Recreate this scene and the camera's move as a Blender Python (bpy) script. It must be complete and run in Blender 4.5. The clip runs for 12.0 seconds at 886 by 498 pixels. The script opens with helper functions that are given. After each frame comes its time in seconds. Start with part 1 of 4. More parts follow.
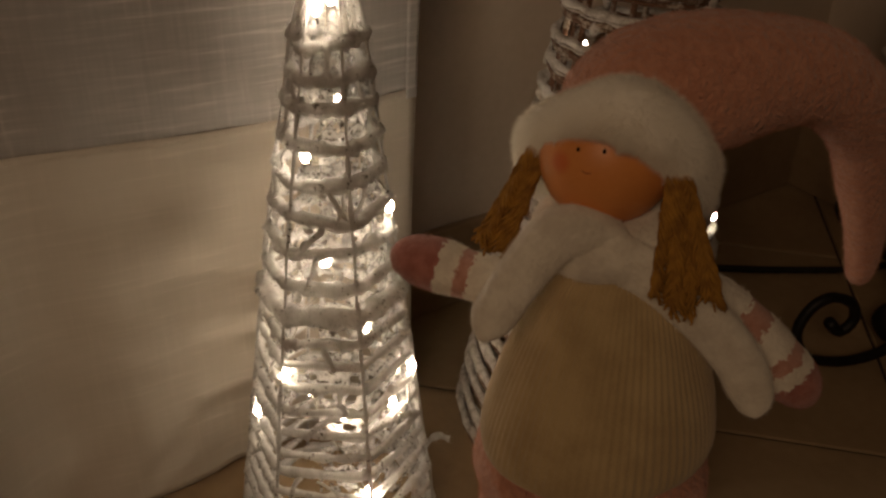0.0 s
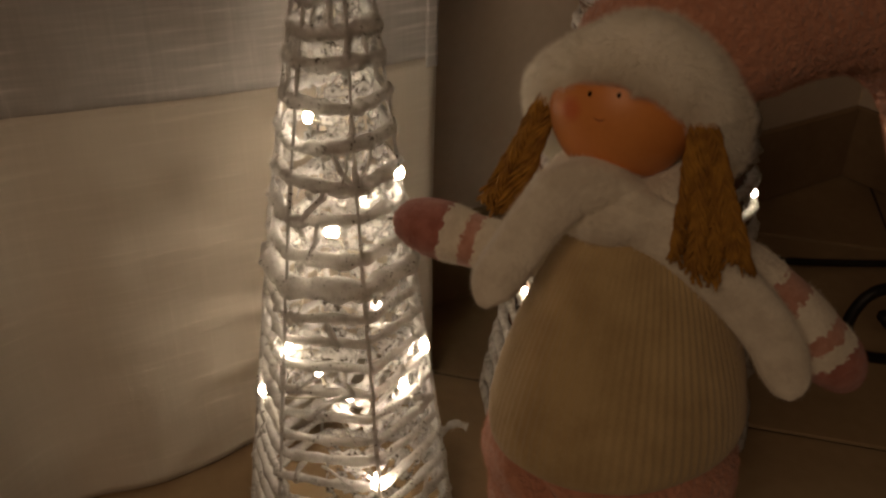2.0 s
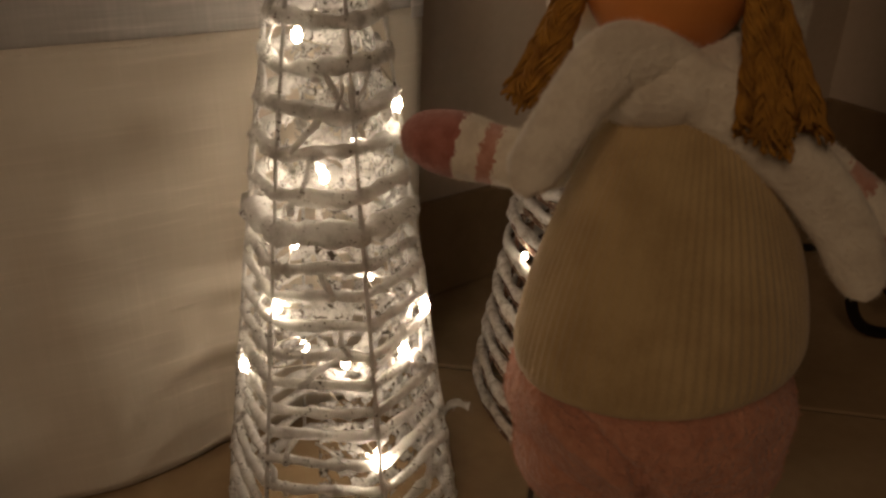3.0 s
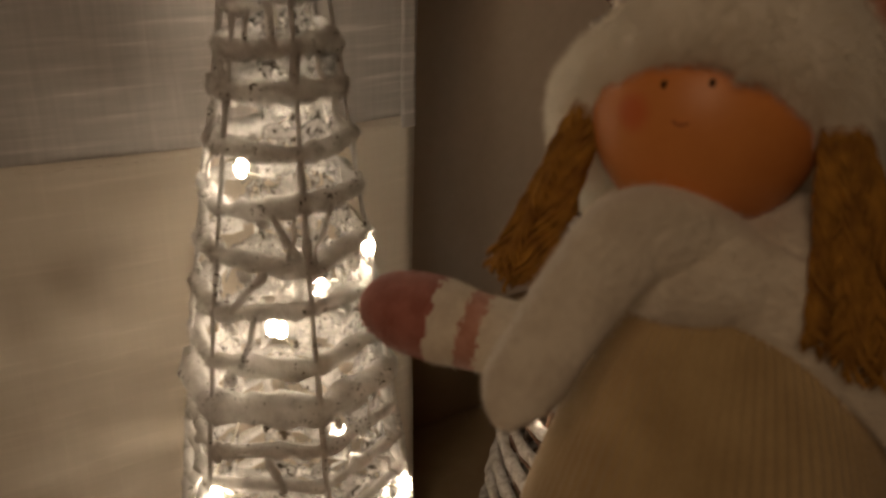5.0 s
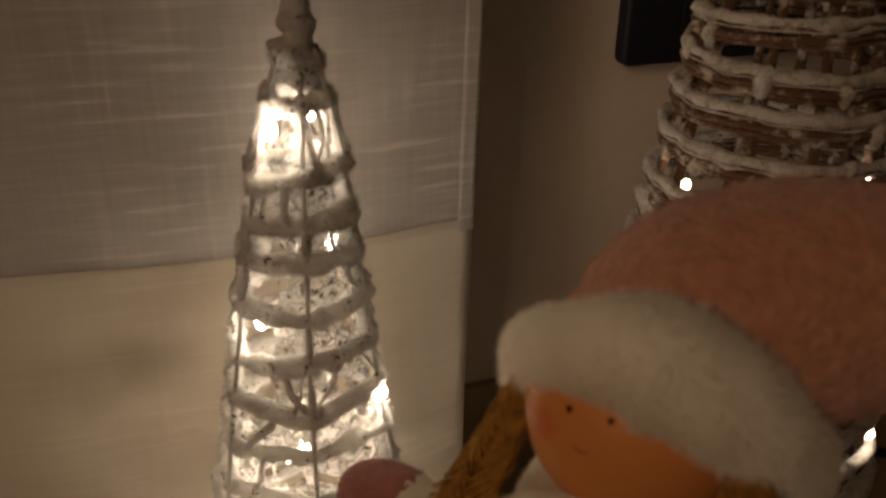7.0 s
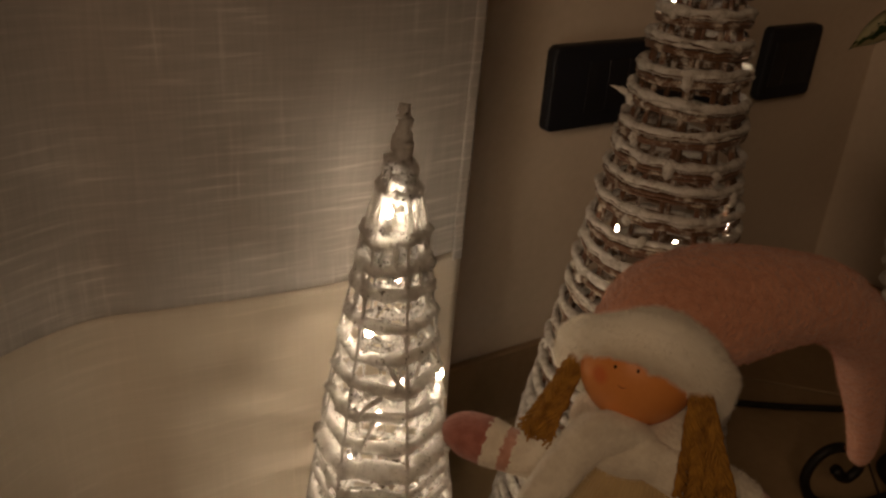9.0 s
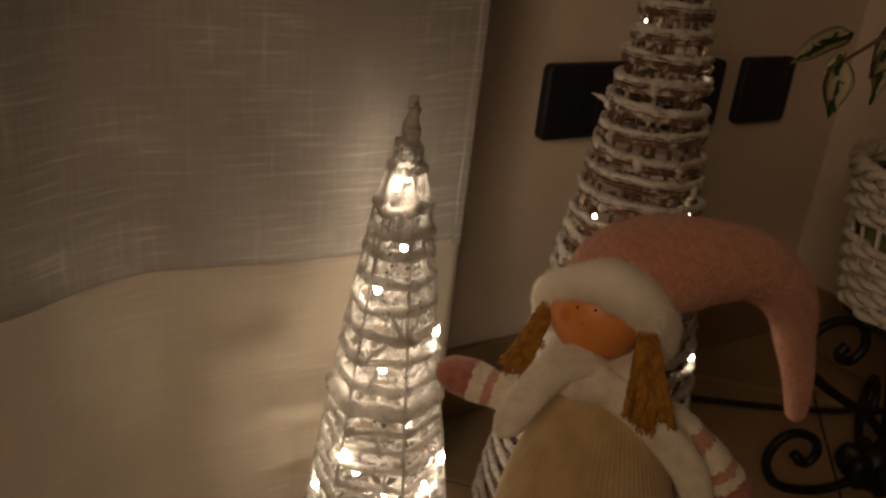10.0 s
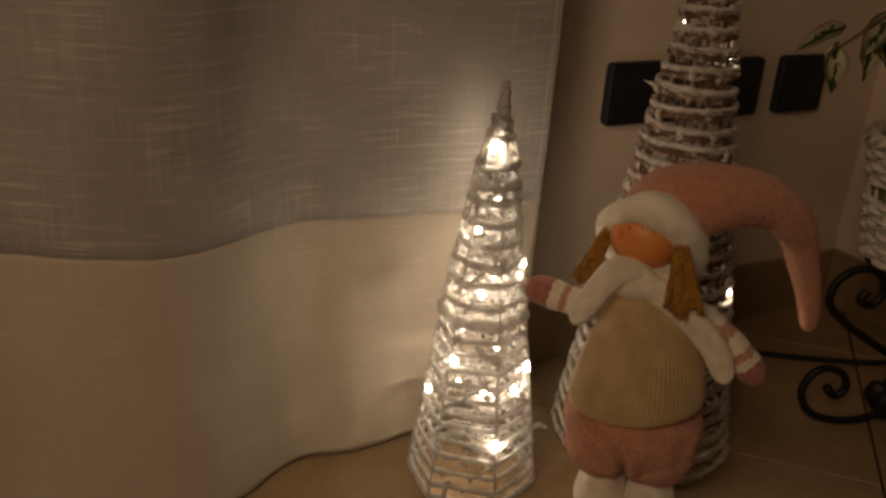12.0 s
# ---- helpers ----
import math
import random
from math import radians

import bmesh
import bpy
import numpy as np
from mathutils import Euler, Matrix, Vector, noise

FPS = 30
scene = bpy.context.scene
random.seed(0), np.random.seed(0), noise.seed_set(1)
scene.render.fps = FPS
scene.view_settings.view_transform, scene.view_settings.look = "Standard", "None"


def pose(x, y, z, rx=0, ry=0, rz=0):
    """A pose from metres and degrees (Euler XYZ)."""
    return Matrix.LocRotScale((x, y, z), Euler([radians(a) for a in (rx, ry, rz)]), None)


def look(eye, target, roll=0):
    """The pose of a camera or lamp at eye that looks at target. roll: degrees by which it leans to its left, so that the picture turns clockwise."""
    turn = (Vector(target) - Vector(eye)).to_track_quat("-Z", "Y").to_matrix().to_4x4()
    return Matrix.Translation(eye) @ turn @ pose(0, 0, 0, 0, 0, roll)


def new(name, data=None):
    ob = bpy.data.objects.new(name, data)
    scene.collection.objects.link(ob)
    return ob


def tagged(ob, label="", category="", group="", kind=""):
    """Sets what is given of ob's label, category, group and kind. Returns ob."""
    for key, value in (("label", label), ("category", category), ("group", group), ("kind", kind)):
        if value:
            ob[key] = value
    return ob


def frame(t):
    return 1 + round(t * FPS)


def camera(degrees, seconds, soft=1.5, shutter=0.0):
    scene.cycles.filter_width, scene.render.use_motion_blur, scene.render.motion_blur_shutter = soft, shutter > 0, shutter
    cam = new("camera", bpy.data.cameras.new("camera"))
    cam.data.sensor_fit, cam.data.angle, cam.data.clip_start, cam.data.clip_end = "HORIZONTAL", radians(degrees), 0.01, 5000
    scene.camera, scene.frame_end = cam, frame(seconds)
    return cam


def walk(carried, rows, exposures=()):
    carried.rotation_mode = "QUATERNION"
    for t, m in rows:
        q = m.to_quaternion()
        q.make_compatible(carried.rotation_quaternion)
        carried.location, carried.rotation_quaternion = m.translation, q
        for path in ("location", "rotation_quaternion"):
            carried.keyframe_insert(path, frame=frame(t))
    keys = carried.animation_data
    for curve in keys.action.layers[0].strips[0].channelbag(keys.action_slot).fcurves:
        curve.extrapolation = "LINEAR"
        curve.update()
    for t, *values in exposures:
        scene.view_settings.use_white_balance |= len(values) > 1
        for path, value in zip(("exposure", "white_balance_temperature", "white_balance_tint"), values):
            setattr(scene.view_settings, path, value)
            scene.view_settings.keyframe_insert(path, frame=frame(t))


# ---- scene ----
cam = camera(54.0, 12.0, soft=2.4)
cam.data.dof.use_dof, cam.data.dof.focus_distance, cam.data.dof.aperture_fstop = True, 0.48, 15.0
PATH = [
    (0, (0.169, 0.064, 0.462), (1.165, 1.462, -0.564), 2.5),
    (0.5, (0.173, 0.067, 0.453), (1.135, 1.486, -0.577), 1.8),
    (1, (0.179, 0.067, 0.449), (1.115, 1.507, -0.577), 1.4),
    (1.5, (0.19, 0.066, 0.438), (1.095, 1.533, -0.575), 0.9),
    (2, (0.196, 0.067, 0.431), (1.098, 1.533, -0.587), 1.3),
    (2.5, (0.189, 0.081, 0.4), (1.133, 1.563, -0.555), 0.9),
    (2.7, (0.175, 0.085, 0.373), (1.193, 1.532, -0.56), 1.6),
    (4.3, (0.229, 0.134, 0.344), (1.297, 1.664, -0.377), -0.6),
    (4.5, (0.231, 0.142, 0.351), (1.297, 1.675, -0.365), -0.6),
    (5, (0.244, 0.153, 0.364), (1.258, 1.695, -0.407), 1.0),
    (5.5, (0.256, 0.134, 0.392), (1.151, 1.707, -0.458), 0.6),
    (6, (0.261, 0.14, 0.403), (1.065, 1.761, -0.448), -0.1),
    (6.5, (0.274, 0.14, 0.428), (0.988, 1.773, -0.48), 0.4),
    (7, (0.303, 0.149, 0.445), (0.969, 1.807, -0.452), 1.1),
    (7.2, (0.323, 0.151, 0.456), (0.985, 1.806, -0.451), 2.2),
    (8.8, (0.151, 0.066, 0.538), (1.127, 1.568, -0.352), 4.0),
    (9, (0.135, 0.059, 0.542), (1.145, 1.539, -0.348), 4.5),
    (9.5, (0.119, 0.039, 0.543), (1.16, 1.504, -0.334), 3.2),
    (10, (0.088, -0.031, 0.542), (1.092, 1.497, -0.268), 6.1),
    (10.5, (0.045, -0.101, 0.555), (0.927, 1.493, -0.269), 5.2),
    (11, (0.026, -0.16, 0.56), (0.884, 1.455, -0.248), 6.0),
    (11.5, (0.008, -0.2, 0.561), (0.857, 1.433, -0.222), 5.0),
    (12, (-0.025, -0.194, 0.557), (0.841, 1.434, -0.217), 3.6),
]
walk(cam, [(t, look(eye, target, roll)) for t, eye, target, roll in PATH], exposures=[(0, -0.18, 6650, 11), (5.0, -0.18, 6700, 11), (7.0, -0.02, 6800, 12), (9.5, 0.07, 6980, 12), (12.0, 0.40, 6920, 11)])


# ---- world and room light ----
world = bpy.data.worlds.new("night")
scene.world = world
world.use_nodes = True
world.node_tree.nodes["Background"].inputs[0].default_value = (0.02, 0.025, 0.04, 1)
world.node_tree.nodes["Background"].inputs[1].default_value = 0.1

WARM = (1.0, 0.69, 0.445)
room = bpy.data.lights.new("room_light", "AREA")
room.shape, room.size = "DISK", 0.8
room.energy, room.color, room.spread = 1.62, WARM, radians(68)
room_ob = new("room_light", room)
room_ob.matrix_world = look((-1.2, -0.80, 1.50), (0.0, 0.49, 0.47))
LED_COLOR = (1.0, 0.835, 0.635)
LED_POWER = 0.056


# ---- materials ----
def material(name):
    m = bpy.data.materials.new(name)
    m.use_nodes = True
    return m, m.node_tree.nodes, m.node_tree.links, m.node_tree.nodes["Principled BSDF"]


def surface(name, color, dark, rough=0.8, scale=40.0, fine=400.0, bump=0.3, depth=0.0005, sheen=0.0, spread=(0.35, 0.65), metal=0.0, island=0.0, soft=0.0, specks=None, holes=None):
    """A surface of two colours mottled at two scales, with fine relief."""
    m, n, l, b = material(name)
    tc = n.new("ShaderNodeTexCoord")
    big, small = n.new("ShaderNodeTexNoise"), n.new("ShaderNodeTexNoise")
    big.inputs["Scale"].default_value, small.inputs["Scale"].default_value = scale, fine
    big.inputs["Detail"].default_value, small.inputs["Detail"].default_value = 5, 3
    add = n.new("ShaderNodeMath")
    add.operation = "MULTIPLY_ADD"
    add.inputs[1].default_value = 0.35
    ramp = n.new("ShaderNodeValToRGB")
    ramp.color_ramp.elements[0].position, ramp.color_ramp.elements[1].position = spread
    ramp.color_ramp.elements[0].color, ramp.color_ramp.elements[1].color = (*dark, 1), (*color, 1)
    sub = n.new("ShaderNodeMath")
    sub.operation = "SUBTRACT"
    sub.inputs[1].default_value = 0.175
    for t in (big, small):
        l.new(tc.outputs["Object"], t.inputs["Vector"])
    l.new(small.outputs["Fac"], add.inputs[0])
    l.new(big.outputs["Fac"], add.inputs[2])
    l.new(add.outputs[0], sub.inputs[0])
    l.new(sub.outputs[0], ramp.inputs[0])
    out = ramp.outputs[0]
    if island:
        geo, hsv, mp = n.new("ShaderNodeNewGeometry"), n.new("ShaderNodeHueSaturation"), n.new("ShaderNodeMapRange")
        mp.inputs["To Min"].default_value, mp.inputs["To Max"].default_value = 1 - island, 1 + island
        l.new(geo.outputs["Random Per Island"], mp.inputs["Value"])
        l.new(mp.outputs[0], hsv.inputs["Value"])
        l.new(out, hsv.inputs["Color"])
        out = hsv.outputs[0]
    if specks:
        amount, size, tint = specks
        dots, cut, stain = n.new("ShaderNodeTexNoise"), n.new("ShaderNodeMapRange"), n.new("ShaderNodeMix")
        dots.inputs["Scale"].default_value, dots.inputs["Detail"].default_value = size, 4.0
        herd, bunch = n.new("ShaderNodeTexNoise"), n.new("ShaderNodeMath")
        herd.inputs["Scale"].default_value = size * 0.16
        bunch.operation, bunch.inputs[1].default_value = "MULTIPLY_ADD", 0.55
        l.new(tc.outputs["Object"], herd.inputs["Vector"])
        l.new(herd.outputs["Fac"], bunch.inputs[0])
        l.new(dots.outputs["Fac"], bunch.inputs[2])
        cut.inputs["From Min"].default_value, cut.inputs["From Max"].default_value = amount, amount + 0.06
        stain.data_type = "RGBA"
        stain.inputs["B"].default_value = (*tint, 1)
        l.new(tc.outputs["Object"], dots.inputs["Vector"])
        l.new(bunch.outputs[0], cut.inputs["Value"])
        l.new(cut.outputs[0], stain.inputs["Factor"])
        l.new(out, stain.inputs["A"])
        out = stain.outputs["Result"]
    l.new(out, b.inputs["Base Color"])
    if soft:
        trl, mx = n.new("ShaderNodeBsdfTranslucent"), n.new("ShaderNodeMixShader")
        mx.inputs[0].default_value = soft
        l.new(out, trl.inputs["Color"])
        l.new(b.outputs[0], mx.inputs[1])
        l.new(trl.outputs[0], mx.inputs[2])
        l.new(mx.outputs[0], n["Material Output"].inputs[0])
    if holes:
        amount, size = holes
        open_mix, clear, net, cut = n.new("ShaderNodeMixShader"), n.new("ShaderNodeBsdfTransparent"), n.new("ShaderNodeTexNoise"), n.new("ShaderNodeMapRange")
        net.inputs["Scale"].default_value, net.inputs["Detail"].default_value = size, 3.0
        cut.inputs["From Min"].default_value, cut.inputs["From Max"].default_value = amount, amount + 0.10
        l.new(tc.outputs["Object"], net.inputs["Vector"])
        l.new(net.outputs["Fac"], cut.inputs["Value"])
        l.new(cut.outputs[0], open_mix.inputs[0])
        l.new(n["Material Output"].inputs[0].links[0].from_socket, open_mix.inputs[1])
        l.new(clear.outputs[0], open_mix.inputs[2])
        l.new(open_mix.outputs[0], n["Material Output"].inputs[0])
    bp = n.new("ShaderNodeBump")
    bp.inputs["Strength"].default_value, bp.inputs["Distance"].default_value = bump, depth
    l.new(small.outputs["Fac"], bp.inputs["Height"])
    l.new(bp.outputs[0], b.inputs["Normal"])
    b.inputs["Roughness"].default_value, b.inputs["Metallic"].default_value = rough, metal
    if sheen:
        b.inputs["Sheen Weight"].default_value, b.inputs["Sheen Roughness"].default_value = sheen, 0.6
    return m


def cloth(name, color, dark, see, through_light):
    """Linen: crossed threads with thick slubs, partly open, and letting light through."""
    m, n, l, b = material(name)
    uv = n.new("ShaderNodeTexCoord")

    def stretched(sx, sy, scale, detail=2.0):
        mp, tx = n.new("ShaderNodeMapping"), n.new("ShaderNodeTexNoise")
        mp.inputs["Scale"].default_value = (sx, sy, 1)
        tx.inputs["Scale"].default_value, tx.inputs["Detail"].default_value = scale, detail
        l.new(uv.outputs["UV"], mp.inputs["Vector"])
        l.new(mp.outputs[0], tx.inputs["Vector"])
        return tx.outputs["Fac"]

    def math_node(op, a, c=None, k=None):
        q = n.new("ShaderNodeMath")
        q.operation = op
        l.new(a, q.inputs[0])
        if c is not None:
            l.new(c, q.inputs[1])
        if k is not None:
            q.inputs[1].default_value = k
        return q.outputs[0]

    weft, warp = stretched(34, 420, 1.0), stretched(420, 26, 1.0)
    slub_w, slub_v = stretched(17, 250, 1.0, 2.5), stretched(190, 13, 1.0, 2.5)
    cloud = stretched(9, 11, 1.0, 3.0)
    fine = math_node("MULTIPLY_ADD", math_node("ADD", weft, warp), k=0.4)
    fine.node.inputs[2].default_value = 0.2
    thick_w = math_node("POWER", slub_w, k=7.0)
    thick_v = math_node("MULTIPLY", math_node("POWER", slub_v, k=7.5), k=0.45)
    # slubs come in drifts, with plain cloth between them
    drift = n.new("ShaderNodeMapRange")
    drift.interpolation_type = "SMOOTHSTEP"
    drift.inputs["From Min"].default_value, drift.inputs["From Max"].default_value = 0.36, 0.62
    drift.inputs["To Min"].default_value, drift.inputs["To Max"].default_value = 0.25, 1.45
    l.new(stretched(11, 6, 1.0, 2.0), drift.inputs["Value"])
    slub = math_node("MULTIPLY", math_node("ADD", thick_w, thick_v), drift.outputs[0])
    grain = math_node("MULTIPLY_ADD", slub, k=8.0)
    l.new(fine, grain.node.inputs[2])
    tone = math_node("MULTIPLY_ADD", cloud, k=0.7)
    l.new(grain, tone.node.inputs[2])
    ramp = n.new("ShaderNodeValToRGB")
    ramp.color_ramp.elements[0].color, ramp.color_ramp.elements[1].color = (*dark, 1), (*color, 1)
    rng = n.new("ShaderNodeMapRange")
    rng.inputs["From Min"].default_value, rng.inputs["From Max"].default_value = 0.82, 1.68
    l.new(tone, rng.inputs["Value"])
    l.new(rng.outputs[0], ramp.inputs[0])
    l.new(ramp.outputs[0], b.inputs["Base Color"])
    b.inputs["Roughness"].default_value = 0.95
    b.inputs["Specular IOR Level"].default_value = 0.15
    b.inputs["Sheen Weight"].default_value = 0.1
    bp = n.new("ShaderNodeBump")
    bp.inputs["Strength"].default_value, bp.inputs["Distance"].default_value = 0.35, 0.0006
    l.new(grain, bp.inputs["Height"])
    l.new(bp.outputs[0], b.inputs["Normal"])
    trl, mix, clear, mix2 = (n.new(k) for k in ("ShaderNodeBsdfTranslucent", "ShaderNodeMixShader", "ShaderNodeBsdfTransparent", "ShaderNodeMixShader"))
    l.new(ramp.outputs[0], trl.inputs["Color"])
    mix.inputs[0].default_value = through_light
    l.new(b.outputs[0], mix.inputs[1])
    l.new(trl.outputs[0], mix.inputs[2])
    gap = n.new("ShaderNodeMapRange")
    gap.inputs["From Min"].default_value, gap.inputs["From Max"].default_value = 0.5, 1.3
    gap.inputs["To Min"].default_value, gap.inputs["To Max"].default_value = see, see * 0.25
    l.new(grain, gap.inputs["Value"])
    l.new(gap.outputs[0], mix2.inputs[0])
    l.new(mix.outputs[0], mix2.inputs[1])
    l.new(clear.outputs[0], mix2.inputs[2])
    l.new(mix2.outputs[0], n["Material Output"].inputs[0])
    return m


def glow(name, color, strength):
    m, n, l, b = material(name)
    b.inputs["Base Color"].default_value = (0.9, 0.85, 0.75, 1)
    b.inputs["Emission Color"].default_value = (*color, 1)
    b.inputs["Emission Strength"].default_value = strength
    return m


def variegated():
    """Cream leaf with a dark green heart of uneven outline."""
    m, n, l, b = material("variegated_leaf")
    tc, sep, tx = n.new("ShaderNodeTexCoord"), n.new("ShaderNodeSeparateXYZ"), n.new("ShaderNodeTexNoise")
    l.new(tc.outputs["UV"], sep.inputs[0])
    tx.inputs["Scale"].default_value, tx.inputs["Detail"].default_value = 4.5, 2.0
    l.new(tc.outputs["UV"], tx.inputs["Vector"])
    info = n.new("ShaderNodeObjectInfo")
    tx.noise_dimensions = "4D"
    k = n.new("ShaderNodeMath")
    k.operation, k.inputs[1].default_value = "MULTIPLY", 30.0
    l.new(info.outputs["Random"], k.inputs[0])
    l.new(k.outputs[0], tx.inputs["W"])
    away = n.new("ShaderNodeMath")
    away.operation = "ABSOLUTE"
    l.new(sep.outputs[0], away.inputs[0])
    mix = n.new("ShaderNodeMath")
    mix.operation, mix.inputs[1].default_value = "MULTIPLY_ADD", -1.1
    l.new(tx.outputs["Fac"], mix.inputs[0])
    l.new(away.outputs[0], mix.inputs[2])
    ramp = n.new("ShaderNodeValToRGB")
    ramp.color_ramp.elements[0].position, ramp.color_ramp.elements[1].position = 0.0, 0.04
    ramp.color_ramp.elements[0].color, ramp.color_ramp.elements[1].color = (0.05, 0.10, 0.035, 1), (0.64, 0.60, 0.38, 1)
    off = n.new("ShaderNodeMath")
    off.operation, off.inputs[1].default_value = "ADD", 0.49
    l.new(mix.outputs[0], off.inputs[0])
    l.new(off.outputs[0], ramp.inputs[0])
    l.new(ramp.outputs[0], b.inputs["Base Color"])
    b.inputs["Roughness"].default_value = 0.38
    return m


PLASTER = surface("plaster", (0.63, 0.53, 0.43), (0.56, 0.47, 0.37), 0.9, 3.0, 130.0, 0.15, 0.001)
TILE = surface("stoneware", (0.37, 0.262, 0.15), (0.26, 0.178, 0.098), 0.42, 7.0, 90.0, 0.06, 0.0008, spread=(0.3, 0.7))
GROUT = surface("dark_grout", (0.07, 0.05, 0.035), (0.035, 0.025, 0.018), 0.9, 60.0, 500.0, 0.3)
SKIRT = surface("skirting_tile", (0.30, 0.205, 0.12), (0.22, 0.145, 0.08), 0.45, 8.0, 90.0, 0.06)
CEILING = surface("ceiling_paint", (0.75, 0.70, 0.62), (0.70, 0.65, 0.57), 0.9, 3.0, 100.0, 0.1)
LINEN = cloth("sheer_linen", (0.66, 0.62, 0.58), (0.47, 0.44, 0.41), 0.14, 0.35)
HEM = cloth("doubled_linen", (0.70, 0.63, 0.53), (0.62, 0.555, 0.46), 0.0, 0.3)
YARN = surface("snowy_yarn", (0.85, 0.835, 0.81), (0.58, 0.56, 0.53), 0.95, 170.0, 1100.0, 0.8, 0.0012, 0.2, (0.25, 0.6), soft=0.5, specks=(0.925, 620.0, (0.09, 0.065, 0.045)))
VEIL = surface("snow_fibre", (0.66, 0.645, 0.62), (0.32, 0.305, 0.285), 0.95, 140.0, 900.0, 0.8, 0.002, 0.2, (0.35, 0.6), soft=0.42, specks=(0.84, 330.0, (0.06, 0.045, 0.03)), holes=(0.445, 150.0))
WIRE = surface("dark_wire", (0.06, 0.045, 0.035), (0.02, 0.016, 0.012), 0.5, 200.0, 900.0, 0.3)
FLOCK = surface("flocked_rattan", (0.52, 0.45, 0.37), (0.12, 0.055, 0.025), 0.95, 110.0, 900.0, 0.9, 0.001, 0.1, (0.50, 0.64))
SNOW = surface("flock_snow", (0.76, 0.72, 0.66), (0.42, 0.37, 0.31), 0.95, 160.0, 700.0, 1.0, 0.002, 0.2, (0.3, 0.55), soft=0.2)
SHEATH = surface("clear_cable", (0.5, 0.46, 0.38), (0.35, 0.32, 0.26), 0.25, 100.0, 300.0, 0.1)
BLACK = surface("black_plastic", (0.005, 0.006, 0.012), (0.004, 0.005, 0.009), 0.62, 20.0, 400.0, 0.05)
SOCKET = surface("socket_black", (0.009, 0.009, 0.013), (0.006, 0.006, 0.009), 0.5, 20.0, 400.0, 0.05)
CABLE = surface("black_cable", (0.012, 0.011, 0.01), (0.008, 0.007, 0.006), 0.5, 30.0, 400.0, 0.1)
IRON = surface("wrought_iron", (0.018, 0.015, 0.013), (0.008, 0.007, 0.006), 0.5, 90.0, 500.0, 0.5, 0.0006, metal=0.4)
WICKER = surface("white_wicker", (0.76, 0.72, 0.65), (0.54, 0.49, 0.42), 0.75, 60.0, 600.0, 0.4, 0.0006, island=0.12)
LINER = surface("green_liner", (0.20, 0.23, 0.08), (0.13, 0.15, 0.05), 0.5, 40.0, 300.0, 0.1)
LEAF = variegated()
BARK = surface("twig_bark", (0.16, 0.10, 0.05), (0.08, 0.05, 0.025), 0.85, 120.0, 600.0, 0.5)
SOIL = surface("soil", (0.05, 0.035, 0.022), (0.02, 0.014, 0.009), 0.95, 90.0, 400.0, 1.0, 0.003)
SKIN = surface("doll_skin", (0.76, 0.30, 0.085), (0.70, 0.26, 0.07), 0.45, 30.0, 500.0, 0.05)
BLUSH = surface("doll_mouth", (0.40, 0.11, 0.04), (0.36, 0.09, 0.03), 0.5, 60.0, 500.0, 0.05)
DOT = surface("doll_dot", (0.015, 0.012, 0.01), (0.01, 0.008, 0.007), 0.9, 60.0, 500.0, 0.05)
DOT.node_tree.nodes["Principled BSDF"].inputs["Specular IOR Level"].default_value = 0.05
FLEECE = surface("white_fleece", (0.90, 0.84, 0.71), (0.74, 0.67, 0.55), 0.98, 90.0, 460.0, 0.8, 0.0014, 0.5, soft=0.1)
TIPS = surface("fur_tips", (0.97, 0.935, 0.84), (0.94, 0.90, 0.80), 0.98, 60.0, 1200.0, 0.0, 0.0006, 0.3, soft=0.28)
FUR = surface("white_fur", (0.97, 0.935, 0.84), (0.92, 0.88, 0.78), 0.98, 60.0, 1200.0, 0.3, 0.0006, 0.3, soft=0.08)
PLUSH = surface("pink_plush", (0.61, 0.29, 0.185), (0.52, 0.23, 0.142), 0.98, 200.0, 380.0, 1.0, 0.0024, 0.35)
MITT = surface("rose_knit", (0.45, 0.175, 0.135), (0.34, 0.115, 0.085), 0.95, 160.0, 900.0, 0.8, 0.001, 0.3)
STRIPE = surface("salmon_knit", (0.58, 0.31, 0.235), (0.45, 0.21, 0.15), 0.95, 200.0, 900.0, 0.8, 0.001, 0.3)
KNIT = surface("beige_knit", (0.53, 0.39, 0.195), (0.43, 0.305, 0.145), 0.95, 60.0, 1000.0, 0.7, 0.0008, 0.3)
HAIR = surface("mustard_yarn", (0.44, 0.22, 0.03), (0.25, 0.112, 0.014), 0.8, 200.0, 1200.0, 0.6, 0.0005)


